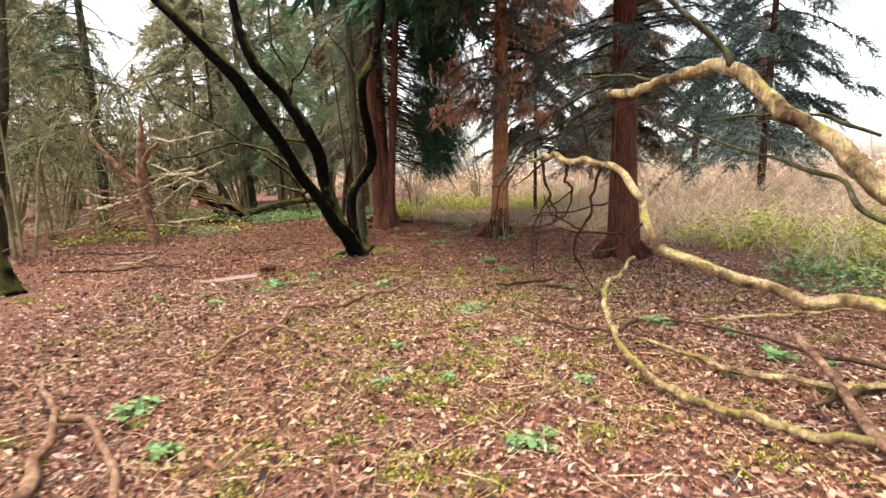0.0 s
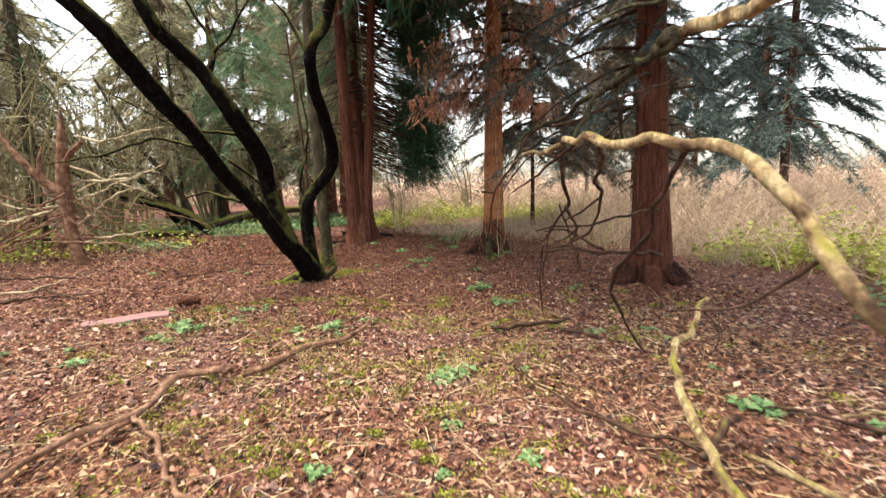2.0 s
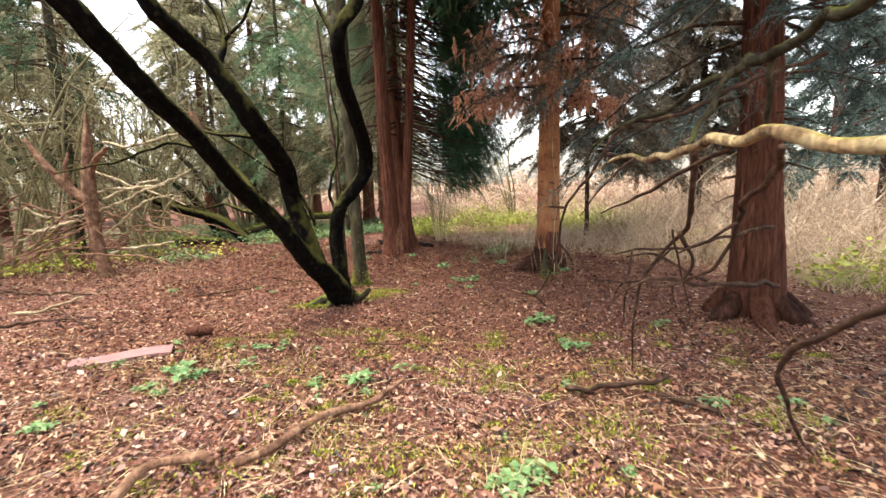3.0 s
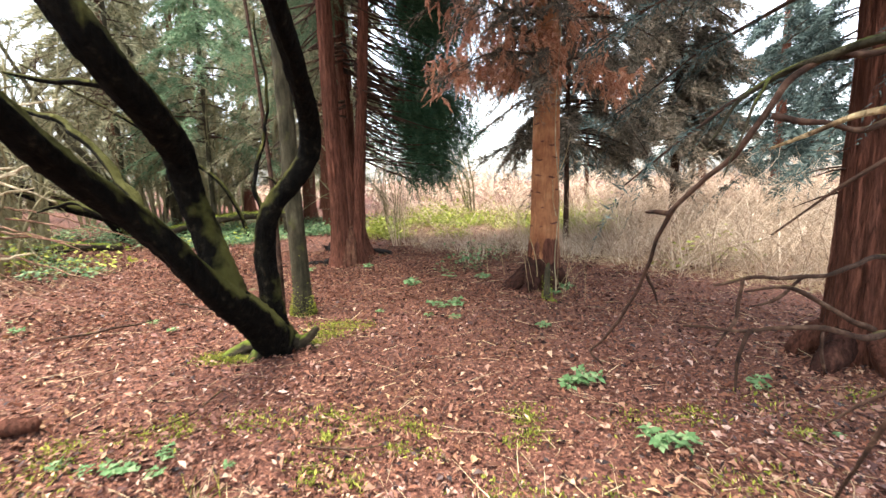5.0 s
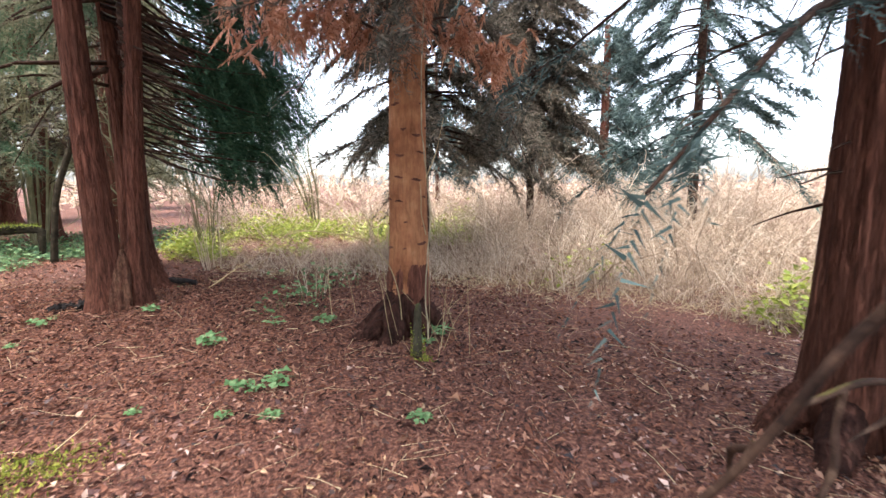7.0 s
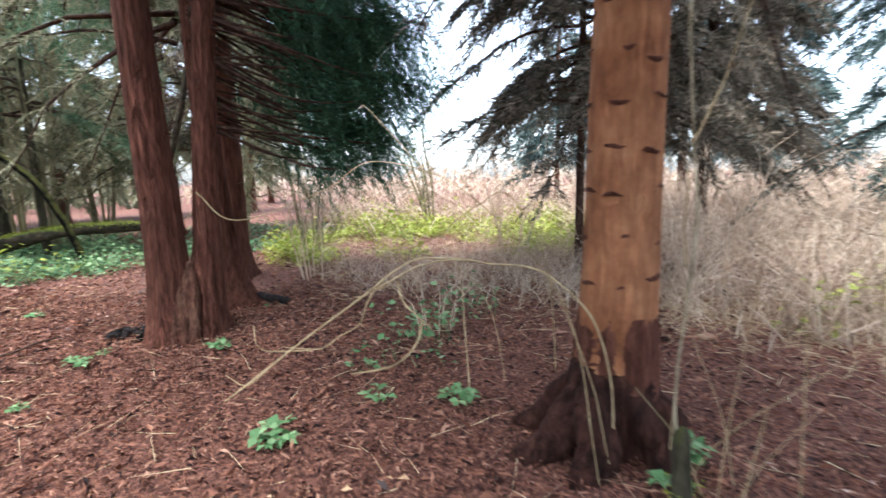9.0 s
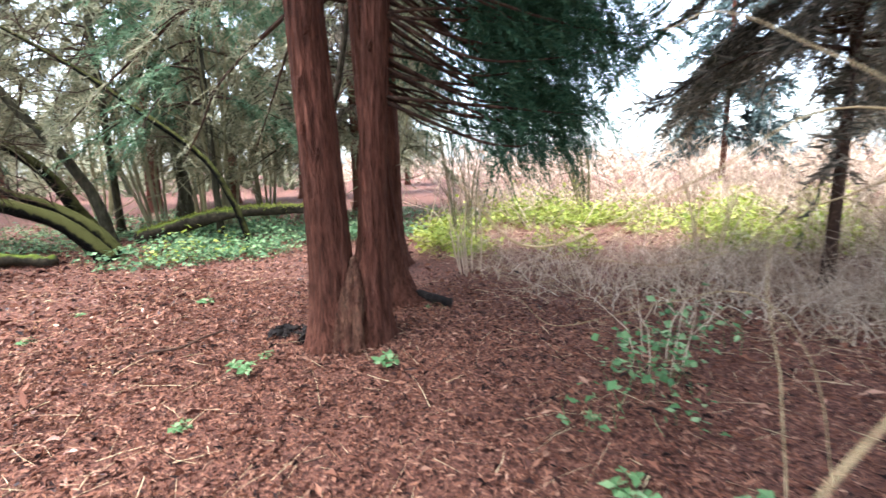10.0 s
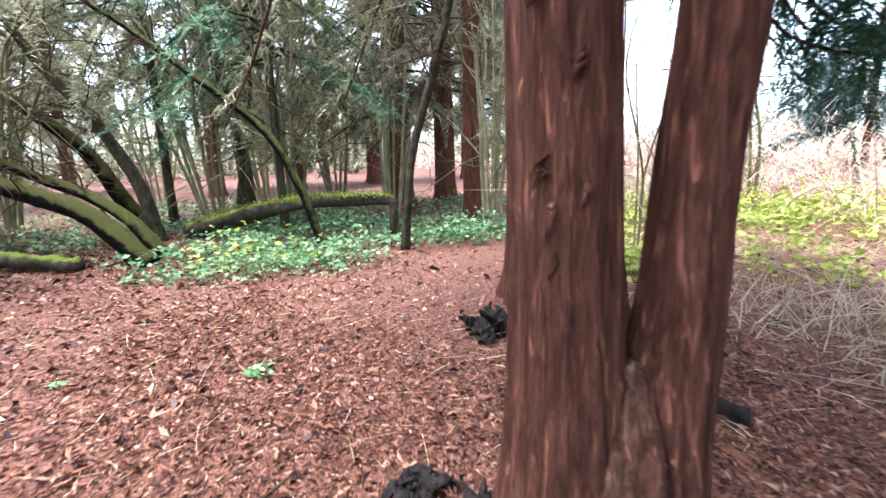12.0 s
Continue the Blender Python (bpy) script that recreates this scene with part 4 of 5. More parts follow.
limb("fallen_branch", "long straight yellowish branch held above the litter", [(2.3, 4.0, 0.12, 0.01), (2.9, 3.9, 0.2, 0.014), (3.7, 3.7, 0.32, 0.018), (4.8, 3.5, 0.4, 0.022)], seed=266, group="branches on the ground")
limb("fallen_branch", "dark rotten branch half buried in litter", [(2.2, 2.62, 0.03, 0.02), (2.7, 2.75, 0.05, 0.025), (3.4, 2.9, 0.05, 0.03)], TWIGBARK, seed=268, group="branches on the ground")
limb("fallen_branch", "crooked brown stick lying across moss and leaves",
     [(-1.95, 3.6, 0.05, 0.012), (-1.91, 3.82, 0.06, 0.015), (-1.87, 4.18, 0.06, 0.019), (-1.65, 4.4, 0.07, 0.022), (-1.67, 4.71, 0.08, 0.025), (-1.61, 4.98, 0.08, 0.026), (-1.49, 5.05, 0.08, 0.025), (-1.34, 4.98, 0.07, 0.022)], STICK, seed=270, group="branches on the ground",
     side_twigs=([(-1.65, 4.4, 0.06, 0.016), (-1.33, 4.06, 0.06, 0.015), (-1.13, 3.85, 0.06, 0.014), (-0.96, 3.65, 0.06, 0.013), (-0.75, 3.46, 0.06, 0.011), (-0.72, 3.2, 0.05, 0.009), (-0.73, 2.97, 0.05, 0.005)],
                 [(-1.66, 4.38, 0.05, 0.014), (-1.72, 4.15, 0.04, 0.012), (-1.74, 4.0, 0.04, 0.006)]), twigmat=STICK)
limb("fallen_branch", "reddish straight stick end among moss and leaves", [(-1.25, 5.02, 0.05, 0.022), (-1.03, 5.25, 0.06, 0.025), (-0.78, 5.68, 0.06, 0.023), (-0.48, 6.05, 0.06, 0.018)], STICK, seed=271, group="branches on the ground")
limb("fallen_branch", "bleached brown forked branch in the leaves", [(-2.0, 1.7, 0.04, 0.034), (-2.08, 2.08, 0.05, 0.03), (-2.38, 2.59, 0.06, 0.022), (-2.7, 2.95, 0.08, 0.018), (-3.0, 3.25, 0.1, 0.01)], STICK, seed=272, group="branches on the ground",
     side_twigs=([(-2.42, 2.68, 0.06, 0.02), (-2.2, 2.65, 0.08, 0.022), (-1.98, 2.42, 0.06, 0.02), (-1.67, 2.12, 0.05, 0.021), (-1.5, 1.8, 0.04, 0.022)],), twigmat=STICK)
for k, (a, b, r) in enumerate((((-6.4, 7.6), (-4.6, 8.0), 0.02), ((-5.8, 8.6), (-4.2, 7.6), 0.015), ((-7.8, 9.6), (-5.4, 9.3), 0.018), ((-3.4, 10.4), (-2.6, 10.0), 0.012), ((-4.0, 9.1), (-3.3, 9.7), 0.012), ((0.7, 6.0), (1.5, 6.2), 0.02), ((1.3, 5.9), (1.8, 5.4), 0.015), ((-2.2, 7.2), (-1.8, 7.8), 0.008), ((-1.2, 7.1), (-0.6, 7.0), 0.006), ((-3.2, 12.6), (-2.8, 13.2), 0.01), ((-0.9, 13.9), (-1.35, 14.2), 0.045))):
    m = ((a[0] + b[0]) / 2 + 0.1, (a[1] + b[1]) / 2 - 0.08)
    limb("fallen_stick", "dark stick lying on red-brown litter", [(*a, r + 0.01, r), (*m, r + 0.02, r), (*b, r + 0.01, r * 0.6)], TWIGBARK if r < 0.04 else ROT, sides=8, seed=280 + k, group="sticks on the ground")

limb("hanging_dead_branch", "bare dead branch drooping to the litter, lichen on its upper side",
     [(2.6, 6.4, 2.35, 0.018), (1.9, 6.4, 2.1, 0.016), (1.51, 6.43, 1.95, 0.015), (1.21, 6.47, 1.87, 0.013), (1.03, 6.58, 1.6, 0.012), (0.86, 6.76, 1.32, 0.011), (0.83, 6.98, 0.95, 0.0095), (0.74, 7.2, 0.55, 0.009), (0.68, 7.32, 0.38, 0.007), (0.78, 7.38, 0.26, 0.006)], TWIGBARK, seed=300,
     side_twigs=([(0.84, 6.8, 1.28, 0.012), (0.76, 6.78, 1.3, 0.012), (0.7, 6.75, 1.3, 0.006)], [(0.83, 6.98, 0.95, 0.01), (0.95, 7.1, 0.82, 0.008), (1.0, 7.15, 0.72, 0.003)],
                 [(1.1, 6.5, 1.7, 0.014), (1.5, 6.4, 1.65, 0.012), (1.9, 6.2, 1.85, 0.008), (2.2, 6.1, 2.2, 0.004)]))
limb("low_dead_branch", "thin dark dead branches sticking out above the needle litter",
     [(3.0, 7.5, 1.0, 0.016), (2.4, 7.2, 0.95, 0.014), (1.9, 7.15, 0.84, 0.012), (1.6, 7.2, 0.85, 0.01), (1.4, 7.23, 0.8, 0.008)], TWIGBARK, seed=310,
     side_twigs=([(1.55, 7.2, 0.84, 0.011), (1.52, 7.2, 0.6, 0.01), (1.4, 7.2, 0.42, 0.007)], [(1.9, 7.15, 0.86, 0.01), (1.75, 7.2, 0.7, 0.009), (1.6, 7.2, 0.66, 0.004)]))
limb("low_dead_branch", "forked bleached branch end lying low over litter",
     [(2.95, 7.3, 0.45, 0.022), (2.3, 6.95, 0.55, 0.02), (1.75, 6.9, 0.63, 0.015), (1.5, 7.05, 0.57, 0.01), (1.22, 7.24, 0.54, 0.007)], TWIGBARK, seed=312,
     side_twigs=([(2.1, 6.9, 0.6, 0.016), (1.85, 6.95, 0.75, 0.014), (1.6, 7.0, 0.82, 0.009), (1.45, 7.05, 0.8, 0.006)], [(1.5, 7.05, 0.58, 0.012), (1.45, 7.05, 0.4, 0.01), (1.45, 7.05, 0.2, 0.005)], [(1.8, 6.9, 0.6, 0.01), (1.85, 6.9, 0.35, 0.006)]))
limb("arching_bramble", "thin pale bare bramble arching out of the litter", [(1.2, 10.5, -0.02, 0.005), (1.12, 10.48, 0.6, 0.0046), (0.85, 10.42, 0.95, 0.0044), (0.53, 10.35, 1.05, 0.0042), (0.37, 10.28, 1.08, 0.0039), (0.25, 10.18, 1.08, 0.0036), (0.17, 10.05, 1.07, 0.0033), (0.10, 10.07, 1.03, 0.0030), (0.07, 10.10, 0.98, 0.0027), (0.04, 10.12, 0.90, 0.0025), (-0.03, 10.15, 0.85, 0.0021), (-0.10, 10.18, 0.80, 0.0018), (-0.22, 10.20, 0.81, 0.0018)], BRAMBLE, 8, 320,
     side_twigs=([(0.17, 10.05, 1.06, 0.0031), (0.18, 10.03, 1.00, 0.0029), (0.22, 10.00, 0.96, 0.0025), (0.27, 9.98, 0.92, 0.0021)], [(0.24, 10.00, 0.94, 0.0038), (0.22, 9.98, 0.87, 0.0031), (0.15, 9.96, 0.81, 0.0027), (0.02, 9.95, 0.80, 0.0021)], [(-0.13, 10.15, 0.81, 0.0021), (-0.29, 10.15, 0.83, 0.0018), (-0.31, 10.15, 0.91, 0.0018)], [(0.06, 10.10, 1.00, 0.0018), (0.03, 10.10, 1.00, 0.0018)]), twigmat=BRAMBLE)
limb("arching_bramble", "long straight pale bramble stem leaning to the ground", [(0.5, 10.35, 1.055, 0.004), (0.37, 10.32, 1.08, 0.004), (0.22, 10.30, 1.07, 0.0038), (0.04, 10.22, 0.96, 0.0034), (-0.10, 10.12, 0.89, 0.0031), (-0.23, 10.02, 0.82, 0.0030), (-0.35, 9.95, 0.75, 0.0027)], BRAMBLE, 8, 322, side_twigs=([(-0.23, 10.02, 0.82, 0.0021), (-0.30, 10.00, 0.77, 0.0018), (-0.36, 10.00, 0.81, 0.0018)],), twigmat=BRAMBLE)
limb("arching_bramble", "tall thin bramble stem with a curled tip", [(1.05, 10.35, -0.02, 0.0023), (0.9, 10.4, 0.8, 0.0023), (0.5, 10.4, 1.3, 0.0020), (0.13, 10.42, 1.45, 0.0018), (-0.08, 10.45, 1.35, 0.0018), (-0.37, 10.31, 1.25, 0.0018), (-0.49, 10.29, 1.35, 0.0018)], BRAMBLE, 8, 324,
     side_twigs=([(0.3, 10.42, 1.42, 0.0018), (0.1, 10.8, 1.7, 0.0018), (0.05, 11.1, 1.75, 0.0018)],), twigmat=BRAMBLE)

limb("arching_bramble", "thin pale bare bramble arching over the litter", [(1.35, 11.6, -0.02, 0.0042), (1.2, 11.4, 0.8, 0.0039), (0.89, 11.21, 1.27, 0.0036), (0.75, 11.38, 1.22, 0.0032), (0.61, 11.51, 1.10, 0.0027), (0.51, 11.54, 1.01, 0.0022), (0.31, 11.66, 0.92, 0.0018), (0.08, 11.78, 0.91, 0.0013), (-0.17, 11.88, 0.91, 0.0012)], BRAMBLE, 8, 326)
limb("arching_bramble", "thin bramble shoot bent down into the litter", [(0.95, 11.5, -0.02, 0.0033), (0.86, 11.55, 0.5, 0.0030), (0.64, 11.65, 0.79, 0.0027), (0.37, 11.85, 0.69, 0.0022), (0.13, 11.94, 0.59, 0.0018), (-0.15, 12.02, 0.51, 0.0013), (-0.32, 12.17, 0.61, 0.0012)], BRAMBLE, 8, 328)
limb("arching_bramble", "upright bramble stem in the thicket edge", [(0.66, 11.3, -0.02, 0.0039), (0.65, 11.39, 0.46, 0.0036), (0.65, 11.48, 0.65, 0.0032), (0.65, 11.57, 0.94, 0.0027), (0.72, 11.64, 1.32, 0.0022), (0.77, 11.65, 1.64, 0.0018)], BRAMBLE, 8, 330)


def board():
    t = thing("board", "weathered pinkish flat board lying on leaf litter", "board")
    bm = bmesh.new()
    bmesh.ops.create_cube(bm, size=1)
    for v in bm.verts:
        v.co = Vector((v.co.x * 0.78, v.co.y * 0.2, v.co.z * 0.022))
    bmesh.ops.subdivide_edges(bm, edges=bm.edges[:], cuts=6, use_grid_fill=True)
    for v in bm.verts:
        v.co.y += 0.02 * math.sin(7 * v.co.x) + (0.06 * v.co.x if v.co.y > 0 else 0)
        v.co.z += 0.008 * math.sin(5 * v.co.x + 3 * v.co.y)
    me = bpy.data.meshes.new("plank")
    bm.to_mesh(me)
    bm.free()
    me.materials.append(PLANK)
    ob = new("plank", me)
    ob.parent = t
    t.matrix_world = pose(-3.15, 6.65, 0.045, 2, 2, 28)


board()
limb("fallen_stick", "short reddish broken log piece beside the board", [(-2.95, 7.3, 0.05, 0.045), (-2.7, 7.38, 0.055, 0.05)], REDBARK, 12, 330)


# ---- rear trees ----
conifer(-1.95, 15.7, 0.24, 9, 3.4, 2.0, 34, 400, "redwood trunk with wide buttressed foot behind the twin stems", leafmat=DULLCONIFER, per=16, frond=0.45, wide=0.18, leaf=0.11)
conifer(2.95, 14.7, 0.055, 9, 2.2, 2.3, 140, 404, "brownish grey-green conifer with hanging boughs", TWIGBARK, BROWNCONIFER, per=36, frond=0.42, droop=0.5, wide=0.22, leaf=0.07, high=8.0)
conifer(7.0, 17.5, 0.11, 10, 2.3, 2.0, 150, 405, "dark narrow conifer standing in the dry thicket", TWIGBARK, BROWNCONIFER, per=34, frond=0.5, droop=0.5, wide=0.22, leaf=0.09, high=9.0)
conifer(10.4, 15.2, 0.12, 10, 2.3, 3.2, 80, 406, "grey-green conifer with long drooping boughs", TWIGBARK, BLUECONIFER, per=34, frond=0.46, droop=0.55, wide=0.22, leaf=0.09)
conifer(-5.3, 22.0, 0.3, 12, 2.0, 3.6, 90, 408, "tall redwood with brownish hanging foliage", REDBARK, DULLCONIFER, per=24, frond=0.55, leaf=0.085, wide=0.22, leaf_count=28)
conifer(-4.5, 23.2, 0.26, 12, 2.2, 3.2, 70, 410, "tall redwood with brownish hanging foliage", REDBARK, DULLCONIFER, per=24, frond=0.55, leaf=0.085, wide=0.22, leaf_count=28)
conifer(-10.2, 14.2, 0.14, 9, 2.2, 2.9, 60, 413, "young conifer with green drooping sprays", SLIMBARK, CONIFER, per=18, frond=0.42)
conifer(-6.4, 18.9, 0.07, 9, 2.7, 2.6, 52, 414, "green conifer with low sweeping sprays over the ivy", SLIMBARK, GREENCONIFER, per=30, frond=0.46, leaf=0.07, wide=0.22, droop=0.6)
conifer(-9.2, 19.4, 0.08, 10, 2.6, 2.9, 52, 415, "brownish green conifer at the wood's edge", SLIMBARK, DULLCONIFER, per=28, frond=0.5, leaf=0.085, wide=0.22, droop=0.6)
conifer(-3.3, 20.4, 0.18, 11, 2.8, 2.4, 50, 416, "tall conifer with russet and green sprays", REDBARK, BROWNCONIFER, per=26, frond=0.5, leaf=0.08, wide=0.22)
rng0 = np.random.default_rng(500)
for k in range(22):
    if k % 2 and k < 15:
        continue
    a = math.radians(rng0.uniform(108, 205)) if k < 15 else math.radians(rng0.uniform(40, 112))
    d = rng0.uniform(19, 30) if k < 15 else rng0.uniform(24, 38)
    x, y = 0 + d * math.cos(a), 8 + d * math.sin(a)
    if x > 0 and k >= 15 and rng0.uniform() < 0.3:
        continue
    conifer(x, y, rng0.uniform(0.16, 0.32), rng0.uniform(10, 14), rng0.uniform(1.8, 3.5), rng0.uniform(2.6, 3.6), 60, 510 + k, "tall woodland conifer with dull hanging foliage", REDBARK, DULLCONIFER if x < -2 else BLUECONIFER, per=16, frond=0.8, leaf=0.2, sides=14, leaf_count=14, wide=0.22, group="woodland conifers")


# ---- bare shrubs and saplings ----
def shrub(x, y, stems, height, spread, seed, label, mat=OLIVEBARK, lean=(0, 0), r=0.03, subs=5, twig=10, group="bare shrubs", name="bare_shrub"):
    rng = np.random.default_rng(seed)
    t = thing(name, label, "shrub", group)
    fine = Shape()
    for k in range(stems):
        a = rng.uniform(0, 6.283)
        h = height * rng.uniform(0.65, 1.1)
        s = spread * rng.uniform(0.3, 1.1)
        dx, dy = s * math.cos(a) + lean[0], s * math.sin(a) + lean[1]
        bx, by = x + 0.15 * math.cos(a), y + 0.15 * math.sin(a)
        pts = [(bx, by, -0.08, r), (bx + dx * 0.25, by + dy * 0.25, h * 0.35, r * 0.85), (bx + dx * 0.6 + rng.normal(0, 0.12), by + dy * 0.6 + rng.normal(0, 0.12), h * 0.7, r * 0.6), (bx + dx * 1.15, by + dy * 1.15, h * rng.uniform(0.85, 1.05), r * 0.25)]
        sh = Shape()
        tube(sh, pts, 7, 0.25, 0.07, seed=seed + k)
        part("stem", sh, mat, t)
        c = curve(pts, 0.15)[:, :3]
        m = subs
        i = rng.integers(len(c) // 4, len(c), m)
        w = unit(rng.normal(size=(m, 3)) + (0, 0, 0.7) + unit(np.array([dx, dy, 0.01])))
        cc = twigs(fine, c[i], w, rng.uniform(0.5, 1.4, m) * height * 0.28, r * 0.4, (0, 0, -0.15), 5, rng, 0.25)
        p = cc.reshape(-1, 3)
        i = rng.integers(0, len(p), twig)
        twigs(fine, p[i], rng.normal(size=(twig, 3)) + (0, 0, 0.4), rng.uniform(0.2, 0.7, twig) * height * 0.2, r * 0.18, (0, 0, -0.2), 4, rng, 0.3)
    tagged(part("branchwork", fine, mat, t), kind="stuff")
    return t


for k, (x, y, n, h, s, lean) in enumerate((
        (-8.4, 9.2, 3, 4.6, 0.9, (0.2, 0)), (-10.5, 12.5, 7, 5.2, 2.2, (0.4, 0)), (-9.5, 15.5, 9, 5.5, 2.4, (-1.2, 0)), (-11.5, 18, 9, 6, 2.6, (0, 0)),
        (-8.3, 19.5, 9, 6.2, 2.2, (-0.8, 0)), (-13, 14, 8, 5.5, 2.6, (0, 0)), (-12, 9.5, 7, 5, 2.3, (0.5, 0)), (-14.5, 11, 8, 6, 2.6, (0.5, 0)), (-6.9, 22, 10, 6.5, 1.6, (0, 0)),
        (-9.5, 23, 9, 6.5, 2.0, (0, 0)), (-15, 18, 8, 6.5, 2.5, (0, 0)), (-12.5, 22.5, 8, 6.5, 2.4, (0, 0)), (-10.5, 6.5, 6, 4.5, 2.0, (0, 0)), (-13, 5, 7, 5.5, 2.2, (0, 0)), (-7.5, 12.8, 4, 2.6, 1.6, (-0.4, 0)), (-9.2, 12.6, 8, 5.6, 2.2, (-0.6, 0)), (-10.8, 10.2, 7, 5.8, 2.0, (0.3, 0)), (-8.2, 14.6, 7, 5.4, 1.8, (-1.0, 0)), (-6.6, 19.5, 8, 6.0, 1.3, (0, 0)), (-5.0, 20.5, 8, 5.5, 1.2, (0.2, 0)), (-10.2, 17, 8, 6.0, 2.0, (-0.5, 0)), (1.8, 21.5, 5, 3.2, 1.2, (0, 0)), (-12.8, 16, 7, 5.5, 2.0, (0, 0)), (-2.9, 19.5, 8, 5, 1.0, (0, 0)))):
    shrub(x, y, n, h, s, 600 + k, "bare olive-grey shrub with many thin arching stems", lean=lean, r=0.035, subs=12, twig=44)

shrub(-0.95, 17.0, 7, 3.8, 0.55, 640, "bare pale shrub with thin upright stems behind the redwood", r=0.013, subs=6, twig=20)

LEANERS = (
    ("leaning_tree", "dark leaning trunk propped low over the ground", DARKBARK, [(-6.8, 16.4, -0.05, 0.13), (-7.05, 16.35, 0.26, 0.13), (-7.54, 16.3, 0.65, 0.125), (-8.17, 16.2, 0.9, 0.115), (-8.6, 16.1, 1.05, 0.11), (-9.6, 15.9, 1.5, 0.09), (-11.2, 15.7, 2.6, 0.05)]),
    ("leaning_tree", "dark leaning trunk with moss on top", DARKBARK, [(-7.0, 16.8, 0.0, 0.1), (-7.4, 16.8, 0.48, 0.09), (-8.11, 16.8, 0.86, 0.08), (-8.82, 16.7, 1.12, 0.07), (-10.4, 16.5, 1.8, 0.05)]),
    ("leaning_tree", "greenish trunk curving up out of the litter", SLIMBARK, [(-8.0, 17.8, -0.08, 0.12), (-8.06, 17.8, 0.2, 0.11), (-8.19, 17.8, 0.88, 0.1), (-8.5, 17.7, 1.52, 0.09), (-8.95, 17.6, 2.2, 0.08), (-9.6, 17.4, 3.2, 0.06), (-10.4, 17.2, 5.0, 0.04)]),
    ("leaning_tree", "thin dark stem leaning far over a mossy log", DARKBARK, [(-4.85, 17.4, -0.05, 0.065), (-4.97, 17.4, 0.33, 0.06), (-5.16, 17.4, 0.87, 0.056), (-5.59, 17.4, 1.6, 0.055), (-6.54, 17.4, 2.34, 0.05), (-7.94, 17.4, 3.32, 0.04), (-10.2, 17.4, 4.6, 0.02)]),
    ("sapling", "dark mossy upright sapling", MOSSLOG, [(-3.78, 17.6, -0.05, 0.06), (-3.7, 17.6, 0.6, 0.055), (-3.56, 17.6, 1.42, 0.055), (-3.06, 17.6, 3.04, 0.05), (-2.5, 17.6, 6, 0.03)]),
    ("leaning_tree", "dark leaning trunk rising from ivy", SLIMBARK, [(-8.3, 20.6, -0.05, 0.16), (-8.4, 20.6, 1.4, 0.14), (-8.7, 20.6, 3.2, 0.11), (-9.3, 20.6, 6, 0.07)]),
    ("leaning_tree", "thin pale trunk leaning in the wood", SLIMBARK, [(-9.3, 21.5, -0.05, 0.09), (-8.9, 21.5, 1.6, 0.08), (-8.5, 21.5, 3.5, 0.06), (-8.0, 21.5, 6, 0.04)]),
    ("leaning_tree", "dark forked trunk leaning over brown litter", DARKBARK, [(-8.6, 18.3, -0.05, 0.15), (-9.0, 18.2, 0.6, 0.14), (-9.6, 18.0, 1.6, 0.11), (-11.3, 17.5, 3.0, 0.08), (-12.6, 17.0, 4.2, 0.04)]),
    ("leaning_tree", "dark trunk leaning in at the clearing edge", DARKBARK, [(-6.2, 6.3, -0.1, 0.24), (-6.35, 6.35, 0.5, 0.2), (-6.8, 6.4, 1.4, 0.17), (-7.6, 6.6, 3.2, 0.13), (-8.4, 6.8, 6, 0.08)]),
    ("leaning_tree", "grey-green twisted trunk with upswept limbs", SLIMBARK, [(-9.3, 9.6, -0.1, 0.15), (-9.15, 9.6, 1.0, 0.13), (-8.95, 9.6, 2.2, 0.11), (-8.6, 9.6, 3.4, 0.09), (-8.3, 9.6, 5.5, 0.05)]),
)
for k, (name, label, mat, pts) in enumerate(LEANERS):
    rng = np.random.default_rng(700 + k)
    t = thing(name, label, "tree")
    sh = Shape()
    tube(sh, pts, 16, 0.12, 0.06, 0.02, 5, 700 + k, 0.3, 0.3)
    part("trunk", sh, mat, t)
    c = curve(pts, 0.12)[:, :3]
    i = rng.integers(len(c) // 3, len(c), 26)
    sh = Shape()
    cc = twigs(sh, c[i], rng.normal(size=(26, 3)) + (0, 0, 0.5), rng.uniform(0.5, 1.8, 26), 0.014, (0, 0, -0.1), 6, rng, 0.25)
    p = cc[:, 2:].reshape(-1, 3)
    j = rng.integers(0, len(p), 90)
    twigs(sh, p[j], rng.normal(size=(90, 3)), rng.uniform(0.2, 0.7, 90), 0.006, (0, 0, -0.2), 4, rng, 0.3)
    tagged(part("branchwork", sh, OLIVEBARK if k > 8 else TWIGBARK, t), kind="stuff")

# dead fallen crown of pale sticks round the broken tree
rng1 = np.random.default_rng(730)
for k in range(34):
    a = rng1.uniform(2.2, 4.0) if k < 24 else rng1.uniform(-0.6, 0.8)
    L = rng1.uniform(1.0, 2.8)
    x, y, z = -7.2 + rng1.normal(0, 0.5), 11.2 + rng1.normal(0, 0.8), rng1.uniform(0.5, 1.6)
    q = (x + L * math.cos(a), y + 0.5 * L * math.sin(a), max(0.05, z - rng1.uniform(0.2, 1.1)))
    limb("dead_stick", "pale dead stick leaning in a tangle of branches", [(x, y, z, 0.018), ((x + q[0]) / 2, (y + q[1]) / 2 + 0.1, (z + q[2]) / 2 + rng1.uniform(-0.1, 0.25), 0.014), (*q, 0.006)], STICK, 7, 740 + k, group="tangle of dead sticks")
